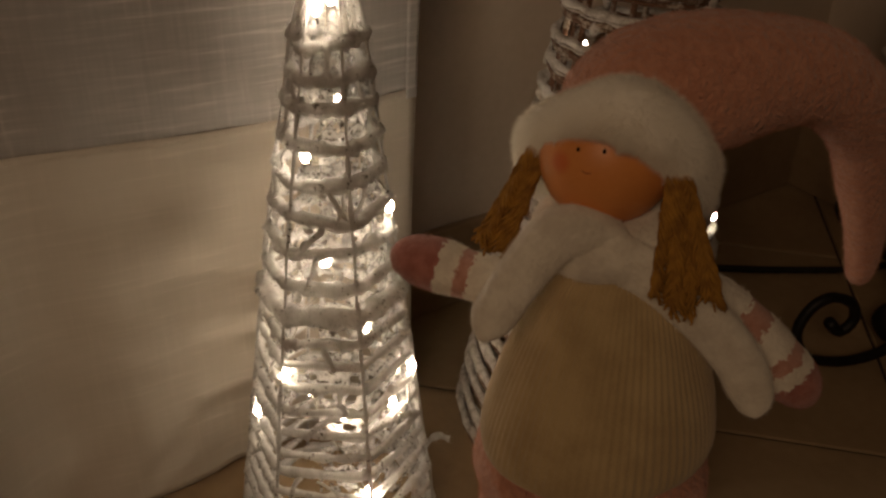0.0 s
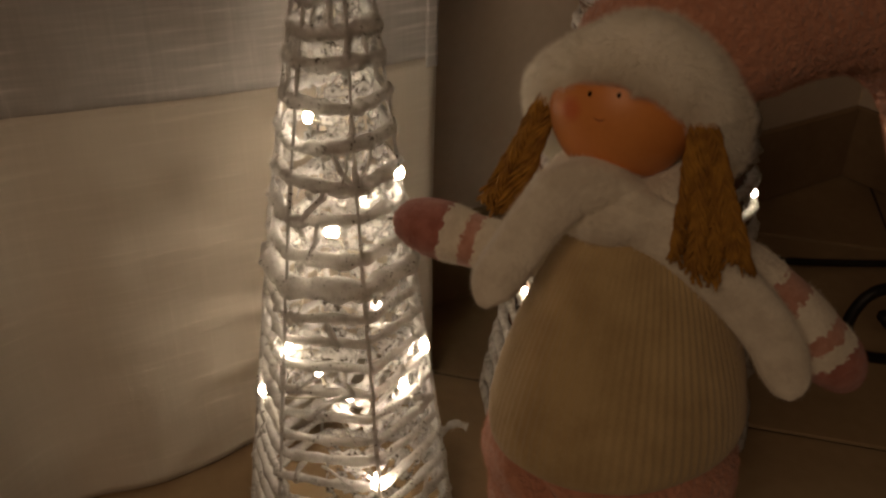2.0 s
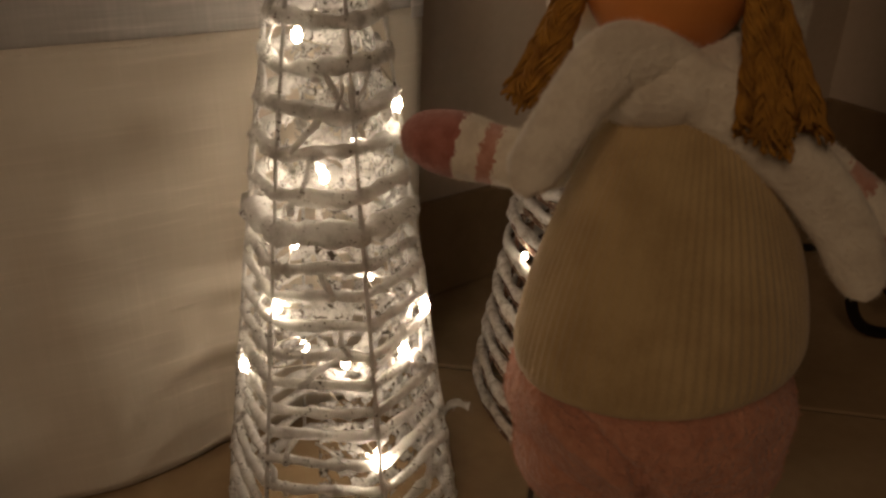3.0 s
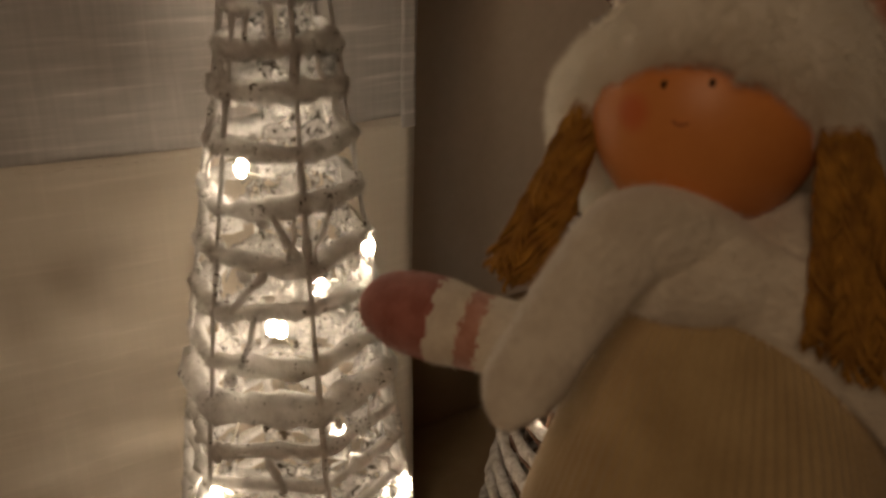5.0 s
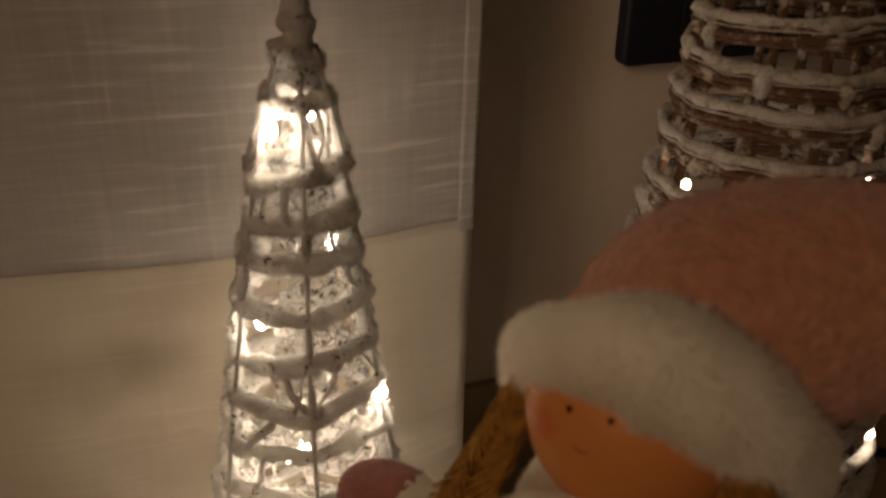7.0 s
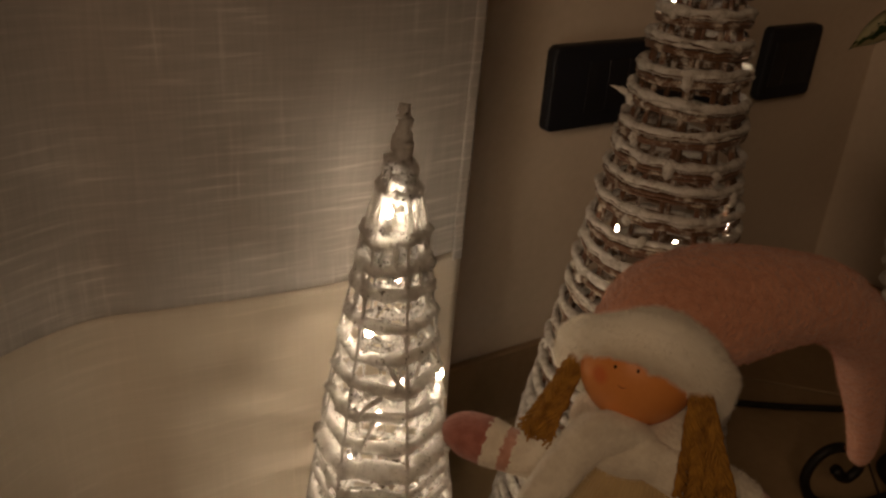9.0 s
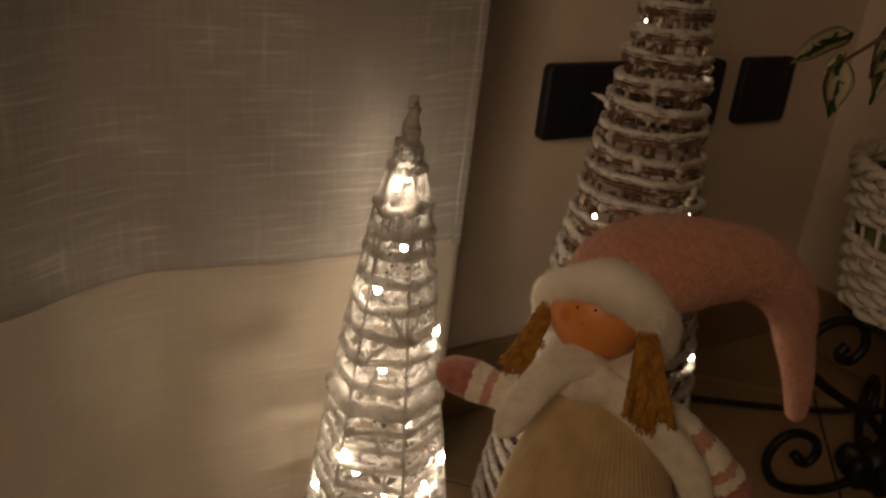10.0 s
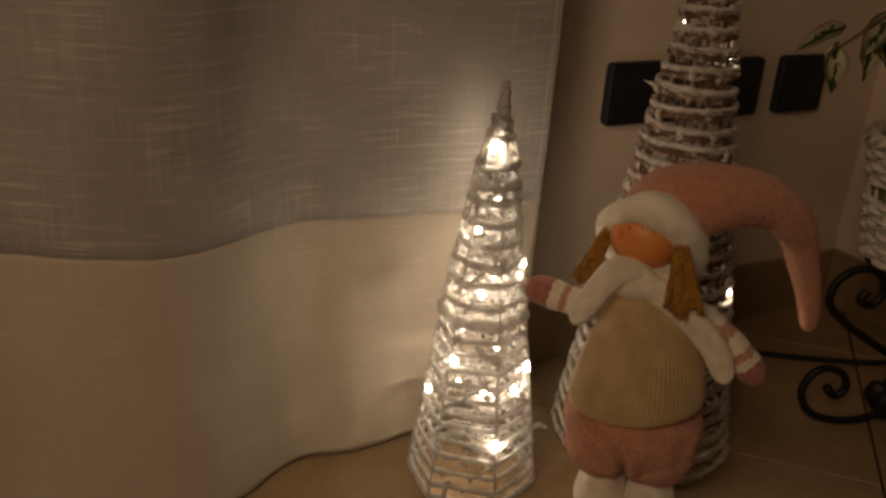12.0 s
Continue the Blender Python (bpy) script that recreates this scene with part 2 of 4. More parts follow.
def rosy_cheek(m, centre, reach):
    """Soft painted blush round one point of the doll's face."""
    n, l = m.node_tree.nodes, m.node_tree.links
    b = n["Principled BSDF"]
    was = b.inputs["Base Color"].links[0].from_socket
    tc, far, cut, mix = n.new("ShaderNodeTexCoord"), n.new("ShaderNodeVectorMath"), n.new("ShaderNodeMapRange"), n.new("ShaderNodeMix")
    far.operation = "DISTANCE"
    far.inputs[1].default_value = centre
    cut.interpolation_type = "SMOOTHSTEP"
    cut.inputs["From Min"].default_value, cut.inputs["From Max"].default_value = reach * 0.3, reach
    cut.inputs["To Min"].default_value, cut.inputs["To Max"].default_value = 0.6, 0.0
    mix.data_type = "RGBA"
    mix.inputs["B"].default_value = (0.66, 0.11, 0.035, 1)
    l.new(tc.outputs["Object"], far.inputs[0])
    l.new(far.outputs["Value"], cut.inputs["Value"])
    l.new(cut.outputs[0], mix.inputs["Factor"])
    l.new(was, mix.inputs["A"])
    l.new(mix.outputs["Result"], b.inputs["Base Color"])


# ---- mesh tools ----
def mesh_object(name, bm, mats, parent=None, label="", smooth=True):
    me = bpy.data.meshes.new(name)
    bm.to_mesh(me)
    bm.free()
    for m in mats if isinstance(mats, (list, tuple)) else [mats]:
        me.materials.append(m)
    if smooth:
        for p in me.polygons:
            p.use_smooth = True
    ob = new(name, me)
    if parent is not None:
        ob.parent = parent
    if label:
        ob["label"] = label
    return ob


def part(name, bm, mats, parent, label="", smooth=True):
    return mesh_object(name, bm, mats, parent, label, smooth)


def thing(name, place, label, category, group=""):
    ob = new(name)
    ob.location = place
    ob.empty_display_size = 0.02
    return tagged(ob, label, category, group)


def box(bm, lo, hi, bevel=0.0, slot=0):
    made = bmesh.ops.create_cube(bm, size=1.0, matrix=Matrix.LocRotScale([(a + b) / 2 for a, b in zip(lo, hi)], None, [b - a for a, b in zip(lo, hi)]))
    faces = {f for v in made["verts"] for f in v.link_faces}
    for f in faces:
        f.material_index = slot
    if bevel:
        edges = {e for v in made["verts"] for e in v.link_edges}
        bmesh.ops.bevel(bm, geom=list(edges), offset=bevel, segments=2, affect="EDGES", profile=0.5)
    return bm


def sweep(bm, points, radii, sides=8, closed=False, slot=0, flat=1.0, wobble=0.0, rng=None, cap=True):
    """A tube along points with a radius at each; flat < 1 thins it across its own normal."""
    pts = [Vector(p) for p in points]
    count = len(pts)
    rings, normal = [], None
    for i, p in enumerate(pts):
        a = pts[(i - 1) % count] if closed or i else pts[i]
        c = pts[(i + 1) % count] if closed or i < count - 1 else pts[i]
        t = (c - a).normalized()
        if normal is None:
            normal = t.orthogonal().normalized() if abs(t.z) > 0.95 else t.cross(Vector((0, 0, 1))).normalized()
        normal = (normal - t * normal.dot(t)).normalized()
        side = t.cross(normal)
        r = radii[i] if isinstance(radii, (list, tuple)) else radii
        ring = []
        for k in range(sides):
            w = 2 * math.pi * k / sides
            q = r * (1 + (rng.uniform(-wobble, wobble) if wobble else 0))
            ring.append(bm.verts.new(p + (normal * math.cos(w) + side * math.sin(w) * flat) * q))
        rings.append(ring)
    for i in range(count if closed else count - 1):
        a, c = rings[i], rings[(i + 1) % count]
        for k in range(sides):
            f = bm.faces.new((a[k], a[(k + 1) % sides], c[(k + 1) % sides], c[k]))
            f.material_index = slot
    if cap and not closed:
        for ring, flip in ((rings[0], True), (rings[-1], False)):
            f = bm.faces.new(ring[::-1] if flip else ring)
            f.material_index = slot
    return bm


def curve_points(keys, steps=8):
    """Points of a smooth curve through the keys (any number of columns)."""
    k = np.array(keys, float)
    k = np.vstack([2 * k[0] - k[1], k, 2 * k[-1] - k[-2]])
    out = []
    for i in range(1, len(k) - 2):
        for s in range(steps):
            t = s / steps
            a, b, c, d = k[i - 1], k[i], k[i + 1], k[i + 2]
            out.append(0.5 * (2 * b + (c - a) * t + (2 * a - 5 * b + 4 * c - d) * t * t + (3 * b - a - 3 * c + d) * t ** 3))
    out.append(k[-2])
    return out


def ball(bm, at, size, slot=0, seg=24, turn=None, lump=0.0, grain=60.0):
    """An ellipsoid, optionally lumpy."""
    m = Matrix.LocRotScale(at, turn, size)
    made = bmesh.ops.create_uvsphere(bm, u_segments=seg, v_segments=max(6, seg * 2 // 3), radius=1.0, matrix=m)
    for v in made["verts"]:
        if lump:
            v.co += (v.co - Vector(at)).normalized() * lump * noise.noise(v.co * grain)
        for f in v.link_faces:
            f.material_index = slot
    return bm


# ---- the room: walls, floor, ceiling ----
BACK, RIGHT, LEFT, FRONT, TOP = 0.614, 1.075, -1.9, -2.7, 2.5
for name, lo, hi in (
    ("wall_back", (LEFT - 0.12, BACK, 0), (RIGHT + 0.12, BACK + 0.12, TOP)),
    ("wall_right", (RIGHT, FRONT, 0), (RIGHT + 0.12, BACK, TOP)),
    ("wall_left", (LEFT - 0.12, FRONT, 0), (LEFT, BACK, TOP)),
    ("wall_front", (LEFT - 0.12, FRONT - 0.12, 0), (RIGHT + 0.12, FRONT, TOP)),
):
    w = mesh_object(name, box(bmesh.new(), lo, hi), PLASTER, smooth=False)
    tagged(w, "matte warm grey plastered wall", "wall", kind="structure")
ceil = mesh_object("ceiling", box(bmesh.new(), (LEFT - 0.12, FRONT - 0.12, TOP), (RIGHT + 0.12, BACK + 0.12, TOP + 0.1)), CEILING, smooth=False)
tagged(ceil, "plain pale painted ceiling", "ceiling", kind="structure")
floor = mesh_object("floor", box(bmesh.new(), (LEFT - 0.12, FRONT - 0.12, -0.1), (RIGHT + 0.12, BACK + 0.12, -0.0025)), GROUT, smooth=False)
tagged(floor, "tan stoneware tile floor laid diagonally with dark joints", "floor", kind="structure")

# skirting: one row of tiles along each visible wall
for name, along in (("baseboard", "x"), ("baseboard_right", "y")):
    base = new(name)
    tagged(base, "brown stoneware tile skirting along the wall", "baseboard", kind="structure")
    start, stop = (LEFT, RIGHT - 0.009) if along == "x" else (FRONT, BACK)
    at = stop
    while at > start + 0.02:
        lo = max(at - 0.3005, start)
        if along == "x":
            b = box(bmesh.new(), (lo + 0.0012, BACK - 0.009, 0.001), (at - 0.0012, BACK - 0.0005, 0.084), 0.0015)
        else:
            b = box(bmesh.new(), (RIGHT - 0.009, lo + 0.0012, 0.001), (RIGHT - 0.0005, at - 0.0012, 0.084), 0.0015)
        part("skirting_tile", b, SKIRT, base, smooth=False)
        at = lo


# ---- curtain ----
FOLD = [(-1.7, 0.50), (-1.45, 0.54), (-1.2, 0.50), (-0.95, 0.545), (-0.7, 0.50), (-0.45, 0.55), (-0.27, 0.505), (-0.14, 0.556), (-0.05, 0.552), (0.0, 0.524), (0.04, 0.505),
        (0.08, 0.495), (0.126, 0.505), (0.168, 0.529), (0.212, 0.543), (0.26, 0.534), (0.33, 0.525), (0.40, 0.522), (0.473, 0.53)]
LINE = curve_points(FOLD, 6)


def fold_at(x):
    for a, b in zip(LINE, LINE[1:]):
        if b[0] >= x:
            return a[1] + (b[1] - a[1]) * (x - a[0]) / max(1e-6, b[0] - a[0])
    return LINE[-1][1]


def curtain_place(x, z, proud=0.0):
    low = max(0.0, 1 - z / 0.255)
    y = fold_at(x - 0.012 * low * math.sin(x * 16)) - low * (0.019 - 0.015 * min(1.0, max(0.0, (x - 0.26) / 0.06)))
    y += 0.004 * noise.noise(Vector((x * 9, z * 7, 3.1))) + 0.0015 * noise.noise(Vector((x * 30, z * 22, 7.7)))
    if z > 0.255:
        y += 0.004 * math.sin((z - 0.255) * 4.0) * math.sin(x * 11)
    return Vector((x - 0.004 * min(1.0, max(0.0, (0.45 - z) / 0.45)) * max(0.0, (x - 0.3) / 0.17), y - proud, z))


def curtain_sheet(x0, x1, z0, z1, nx, nz, proud, thick):
    bm = bmesh.new()
    uv = bm.loops.layers.uv.new("UV")
    grids = []
    for off in (proud, proud - thick):
        grids.append([[bm.verts.new(curtain_place(x0 + (x1 - x0) * i / nx, z0 + (z1 - z0) * j / nz, off)) for i in range(nx + 1)] for j in range(nz + 1)])

    def quad(vs, where):
        f = bm.faces.new(vs)
        for lp, (u, v) in zip(f.loops, where):
            lp[uv].uv = (u, v)

    for j in range(nz):
        for i in range(nx):
            xs = [x0 + (x1 - x0) * k / nx for k in (i, i + 1)]
            zs = [z0 + (z1 - z0) * k / nz for k in (j, j + 1)]
            where = [(xs[0], zs[0]), (xs[1], zs[0]), (xs[1], zs[1]), (xs[0], zs[1])]
            g, h = grids
            quad((g[j][i], g[j][i + 1], g[j + 1][i + 1], g[j + 1][i]), where)
            if thick > 0:
                quad((h[j][i], h[j + 1][i], h[j + 1][i + 1], h[j][i + 1]), [where[0], where[3], where[2], where[1]])
    g, h = grids
    for j in range(nz):
        for i in (0, nx):
            vs = (g[j][i], g[j + 1][i], h[j + 1][i], h[j][i])
            quad(vs if i == 0 else vs[::-1], [(x0, z0)] * 4)
    for i in range(nx):
        for j in (0, nz):
            vs = (g[j][i], h[j][i], h[j][i + 1], g[j][i + 1])
            quad(vs if j == 0 else vs[::-1], [(x0, z0)] * 4)
    return bm


curtain = thing("curtain", (0, 0.53, 0), "cream linen curtain, sheer above an opaque bottom hem", "curtain")
for nm, args, mat, lb in (
    ("sheer_cloth", (-1.7, 0.473, 0.246, 2.35, 320, 90, 0.0, 0.0006), LINEN, "sheer slubbed linen"),
    ("bottom_hem", (-1.7, 0.473, 0.004, 0.256, 320, 44, 0.0014, 0.0022), HEM, "opaque doubled linen hem"),
    ("side_hem", (0.4645, 0.4735, 0.250, 2.35, 4, 90, 0.0022, 0.0010), LINEN, "folded side hem"),
):
    ob = part(nm, curtain_sheet(*args), mat, curtain, lb)
    ob.matrix_parent_inverse = Matrix.Translation((0, -0.53, 0))
seam = bmesh.new()
for k in range(0, 300):
    x = -1.69 + k * 0.0072
    sweep(seam, [curtain_place(x, 0.2530, 0.0016), curtain_place(x + 0.0045, 0.2530, 0.0016)], 0.0002, 4)
ob = part("seam_stitching", seam, HEM, curtain, "row of hem stitches")
ob.matrix_parent_inverse = Matrix.Translation((0, -0.53, 0))


# ---- wall plates ----
def wall_plate(x0, x1, modules, label):
    z0, z1 = 0.305, 0.379
    th = thing("socket_plate", ((x0 + x1) / 2, BACK, z0), label, "wall socket")
    w, h = x1 - x0, z1 - z0
    bm = bmesh.new()
    box(bm, (-w / 2, -0.011, 0), (w / 2, -0.0003, h))
    upright = [e for e in bm.edges if abs(e.verts[0].co.y - e.verts[1].co.y) > 0.005]
    bmesh.ops.bevel(bm, geom=upright, offset=0.007, segments=5, affect="EDGES", profile=0.5)
    rim = [e for e in bm.edges if all(abs(v.co.y + 0.011) < 1e-5 for v in e.verts)]
    bmesh.ops.bevel(bm, geom=rim, offset=0.003, segments=3, affect="EDGES", profile=0.5)
    plate = part("plate", bm, BLACK, th, smooth=False)
    step = 0.0225 if modules > 3 else 0.0200
    for k in range(modules):
        cx = (k - (modules - 1) / 2) * (step + 0.0006)
        b = box(bmesh.new(), (cx - step / 2, -0.0117, h / 2 - 0.0225), (cx + step / 2, -0.0095, h / 2 + 0.0225), 0.0005)
        for dz in (-0.008, 0.0, 0.008):
            bmesh.ops.create_cone(b, cap_ends=True, segments=10, radius1=0.0024, radius2=0.0024, depth=0.0006,
                                  matrix=pose(cx, -0.0116, h / 2 + dz, 90))
        part("socket_module", b, SOCKET, plate, smooth=False)
    return th


wall_plate(0.603, 0.843, 7, "wide black plastic socket plate on the plaster wall")
wall_plate(0.876, 0.958, 3, "small black plastic socket plate on the plaster wall")


# ---- lit cone trees ----
BULBS = {}


def led(th, spot, base, power, scale=1.0):
    """A small bulb that gives off that many watts."""
    a, c = 0.0025 * scale, 0.0037 * scale
    area = 4 * math.pi * ((a ** 3.2 + 2 * (a * c) ** 1.6) / 3) ** 0.625
    strength = round(power / (math.pi * area), 1)
    if strength not in BULBS:
        BULBS[strength] = glow("led_bulb", LED_COLOR, strength)
    bm = bmesh.new()
    ball(bm, Vector(spot) - Vector(base), (a, a, c), 0, 8)
    part("led_bulb", bm, BULBS[strength], th, "glowing warm white bulb")


def hexagon(radius, z, turn, rng, wander, steps=9, round_off=0.10):
    """Points of a six-sided ring with softened corners and a hand-wound unevenness."""
    out = []
    corners = [Vector((radius * math.cos(turn + k * math.pi / 3), radius * math.sin(turn + k * math.pi / 3), 0)) for k in range(6)]
    lift = [rng.uniform(-wander, wander) for _ in range(6)]
    seed = rng.uniform(0, 90)
    for k in range(6):
        a, b = corners[k], corners[(k + 1) % 6]
        for s in range(steps):
            t = (s + 0.5) / steps
            p = a.lerp(b, t)
            bulge = 1 + 0.025 * math.sin(math.pi * t)
            edge = min(t, 1 - t)
            if edge < round_off:
                bulge *= 1 - 0.015 * (1 - edge / round_off)
            p = p * bulge
            dz = lift[k] * (1 - t) + lift[(k + 1) % 6] * t + 0.0012 * noise.noise(Vector((p.x * 60, p.y * 60, z * 50 + seed)))
            out.append(Vector((p.x, p.y, z + dz)))
    return out


def fuzz(bm, points, radius, count, length, rng, slot=0):
    """Short fibres standing off a wound ring."""
    for _ in range(count):
        i = rng.randrange(len(points))
        p = points[i].lerp(points[(i + 1) % len(points)], rng.random())
        way = Vector((rng.gauss(0, 1), rng.gauss(0, 1), rng.gauss(0, 1))).normalized()
        a = p + way * radius * 0.9
        b = p + (way + Vector((rng.gauss(0, 0.5), rng.gauss(0, 0.5), rng.gauss(0, 0.5)))).normalized() * (radius + length * rng.uniform(0.4, 1.0))
        side = way.orthogonal().normalized() * 0.00012
        f = bm.faces.new([bm.verts.new(q) for q in (a - side, a + side, b)])
        f.material_index = slot


def small_tree():
    base = (0.36, 0.44, 0.0)
    rng = random.Random(11)
    th = thing("light_up_tree", base, "small white yarn-wound wire cone tree lit from inside", "christmas decoration", "lit cone trees")
    turn = radians(262.5)

    def rad(z):
        return 0.0665 - 0.139 * z - 0.019 * max(0.0, z - 0.22) if z < 0.34 else 0.0169 - (z - 0.34) * 0.33

    def lean(p):
        """The upper half of the tree leans a little."""
        k = max(0.0, (p[2] - 0.22) / 0.18)
        return Vector((p[0] + 0.0075 * k ** 1.3, p[1] + 0.006 * k ** 1.3, p[2]))

    heights = [0.004, 0.019, 0.035, 0.051, 0.067, 0.082, 0.097, 0.112, 0.127, 0.142, 0.157, 0.171, 0.186, 0.205, 0.2235, 0.242, 0.2605, 0.279, 0.2975, 0.314, 0.330, 0.3555, 0.3675]
    for k, z in enumerate(heights):
        thick = 0.0025 if z < 0.18 else 0.0034
        if abs(z - 0.186) < 0.001:
            thick = 0.0056
        if z > 0.29:
            thick = 0.0038 if z < 0.34 else 0.0033
        if z < 0.01:
            thick = 0.0034
        pts = [lean(p) for p in hexagon(rad(z) - thick * 0.3, z, turn, rng, 0.0016 if z < 0.18 else 0.0026)]
        bm = bmesh.new()
        radii = [thick * (1 + 0.55 * noise.noise(Vector((p.x * 140, p.y * 140, z * 90))) + rng.uniform(-0.1, 0.1)) for p in pts]
        sweep(bm, pts, radii, 8, True, wobble=0.26, rng=rng)
        fuzz(bm, pts, thick, 4500 if z > 0.18 else 3000, 0.0034 if z > 0.18 else 0.0024, rng)
        for _ in range(6 if z > 0.18 else 4 if z > 0.06 else 14):
            p, q = rng.choice(pts), rng.uniform(0.0014, 0.0032)
            at = p + Vector((0, 0, rng.uniform(-0.007, 0.003) if z > 0.18 else rng.uniform(-0.003, 0.002)))
            ball(bm, at, (q, q, q * rng.uniform(0.7, 1.9)), 0, 8, None, q * 0.7, 320.0)
            fuzz(bm, [at, at], q, 40, 0.0018, rng)
        part("yarn_ring", bm, YARN, th)
        if z > 0.03 and z < 0.34:
            nxt = heights[k + 1]
            for _ in range(11 if 0.32 < z < 0.34 else 4):
                w = rng.uniform(0, 2 * math.pi)
                a = Vector((math.cos(w) * rad(z), math.sin(w) * rad(z), z)) * 1.0
                w2 = w + rng.uniform(-0.45, 0.45)
                b = Vector((math.cos(w2) * rad(nxt), math.sin(w2) * rad(nxt), nxt))
                a.x, a.y, b.x, b.y = a.x * 0.95, a.y * 0.95, b.x * 0.95, b.y * 0.95
                a, b = lean(a), lean(b)
                bm = bmesh.new()
                sweep(bm, [a.lerp(b, t / 4) + Vector((rng.gauss(0, 0.0008), rng.gauss(0, 0.0008), 0)) for t in range(5)], rng.uniform(0.0006, 0.0026 if z > 0.32 else 0.0017), 6, wobble=0.4, rng=rng)
                fuzz(bm, [a, b], 0.001, 30, 0.003, rng)
                part("yarn_strand", bm, YARN, th)
    # fleecy lining behind the rings, opened towards the curtain to let light out
    bm = bmesh.new()
    rows = []
    for z in np.linspace(0.040, 0.362, 94):
        ring = []
        for p in hexagon(rad(z) - 0.0055, z, turn, random.Random(1), 0.0, 8):
            ring.append(bm.verts.new(lean(p + Vector((p.x, p.y, 0)).normalized() * 0.0035 * noise.noise(Vector((p.x * 85, p.y * 85, z * 85))))))
        rows.append(ring)
    for a, b in zip(rows, rows[1:]):
        for k in range(len(a)):
            at = a[k].co
            out, side = at.y / math.hypot(at.x, at.y), at.x / math.hypot(at.x, at.y)
            # gaps added on the back and left so the bulbs shine onto the curtain
            if (out > 0.05 or side < -0.72) and noise.noise(Vector((at.x * 45, at.y * 45, at.z * 30))) > -0.28:
                continue
            bm.faces.new((a[k], a[(k + 1) % len(a)], b[(k + 1) % len(a)], b[k]))
    bmesh.ops.delete(bm, geom=[v for v in bm.verts if not v.link_faces], context="VERTS")
    part("fibre_lining", bm, VEIL, th, "translucent white fibre lining full of holes, opened towards the curtain")
    for k in range(6):
        w = turn + k * math.pi / 3
        bm = bmesh.new()
        pts = [lean((math.cos(w) * rad(z) * 0.99, math.sin(w) * rad(z) * 0.99, z)) for z in np.linspace(0.002, 0.372, 40)]
        sweep(bm, pts, 0.00045, 6)
        part("frame_wire", bm, WIRE, th)
        bm = bmesh.new()
        pts = [p + Vector((math.cos(w), math.sin(w), 0)) * 0.0003 for p in pts]
        sweep(bm, [p for i, p in enumerate(pts)], [0.0003 + 0.0019 * max(0, noise.noise(Vector((k * 7.0, p.z * 70, 1)))) + (0.0005 if p.z > 0.19 else 0.0006) for p in pts], 7, wobble=0.3, rng=rng)
        part("yarn_cord", bm, YARN, th)
    bm = bmesh.new()
    pts = [lean((0.0006 * math.sin(z * 420), 0.0005 * math.cos(z * 510), z)) for z in np.linspace(0.360, 0.403, 27)]
    sweep(bm, pts, [np.interp(p.z, (0.36, 0.368, 0.376, 0.383, 0.390, 0.403), (0.0074, 0.0078, 0.0056, 0.0056, 0.0038, 0.0026)) * (1 + 0.42 * noise.noise(Vector((3.3, 1.7, p.z * 330)))) for p in pts], 12, wobble=0.25, rng=rng)
    for p in pts[2:-2:2]:
        q, w = rng.uniform(0.0016, 0.0026), rng.uniform(0, 6.28)
        at = p + Vector((math.cos(w), math.sin(w), 0)) * (0.0052 - (p.z - 0.36) * 0.075)
        ball(bm, at, (q, q, q * 0.8), 0, 8, None, q * 0.6, 320.0)
        fuzz(bm, [at, at], q, 40, 0.002, rng)
    fuzz(bm, pts, 0.0032, 700, 0.0026, rng)
    part("tip", bm, YARN, th, "yarn-wrapped tip")
    # loose ends of yarn
    for a, b in (((0.058, -0.012, 0.040), (0.072, -0.024, 0.050)), ((-0.048, -0.040, 0.03), (-0.056, -0.046, 0.012))):
        bm = bmesh.new()
        pts = curve_points([a, ((a[0] + b[0]) / 2, (a[1] + b[1]) / 2, (a[2] + b[2]) / 2 + 0.006), b], 5)
        sweep(bm, pts, 0.0022, 6, wobble=0.4, rng=rng)
        fuzz(bm, [Vector(p) for p in pts], 0.002, 120, 0.003, rng)
        part("loose_yarn", bm, YARN, th)
    # place and share of power of each bulb
    spots = [(0.3205, 0.4230, 0.150, 0.5), (0.359, 0.444, 0.200, 0.8), (0.343, 0.434, 0.272, 0.8), (0.3865, 0.4215, 0.238, 1.1), (0.353, 0.388, 0.067, 1.8), (0.348, 0.430, 0.347, 0.8),
             (0.348, 0.408, 0.117, 0.8), (0.378, 0.402, 0.117, 1.1), (0.396, 0.410, 0.1325, 1.15), (0.314, 0.455, 0.101, 0.45), (0.352, 0.462, 0.095, 0.5), (0.35, 0.43, 0.21, 0.7),
             # unseen bulbs round the back, added for the glow on the curtain
             (0.366, 0.449, 0.345, 0.8), (0.345, 0.452, 0.165, 0.45), (0.386, 0.463, 0.205, 0.8), (0.3785, 0.464, 0.285, 0.8), (0.396, 0.466, 0.125, 0.7)]
    bm = bmesh.new()
    order = sorted(spots, key=lambda s: s[2])
    keys = []
    for a, b in zip(order, order[1:]):
        keys += [Vector(a[:3]) - Vector(base), (Vector(a[:3]) + Vector(b[:3])) / 2 - Vector(base) + Vector((rng.uniform(-0.012, 0.012), rng.uniform(-0.012, 0.012), 0.004))]
    sweep(bm, curve_points([(0.02, 0.03, 0.002)] + [tuple(k) for k in keys], 6), 0.00055, 5)
    chain = part("light_cable", bm, SHEATH, th, "thin cable of the light chain")
    for s in spots:
        led(chain, lean(s[:3]), base, LED_POWER * s[3])
    return th


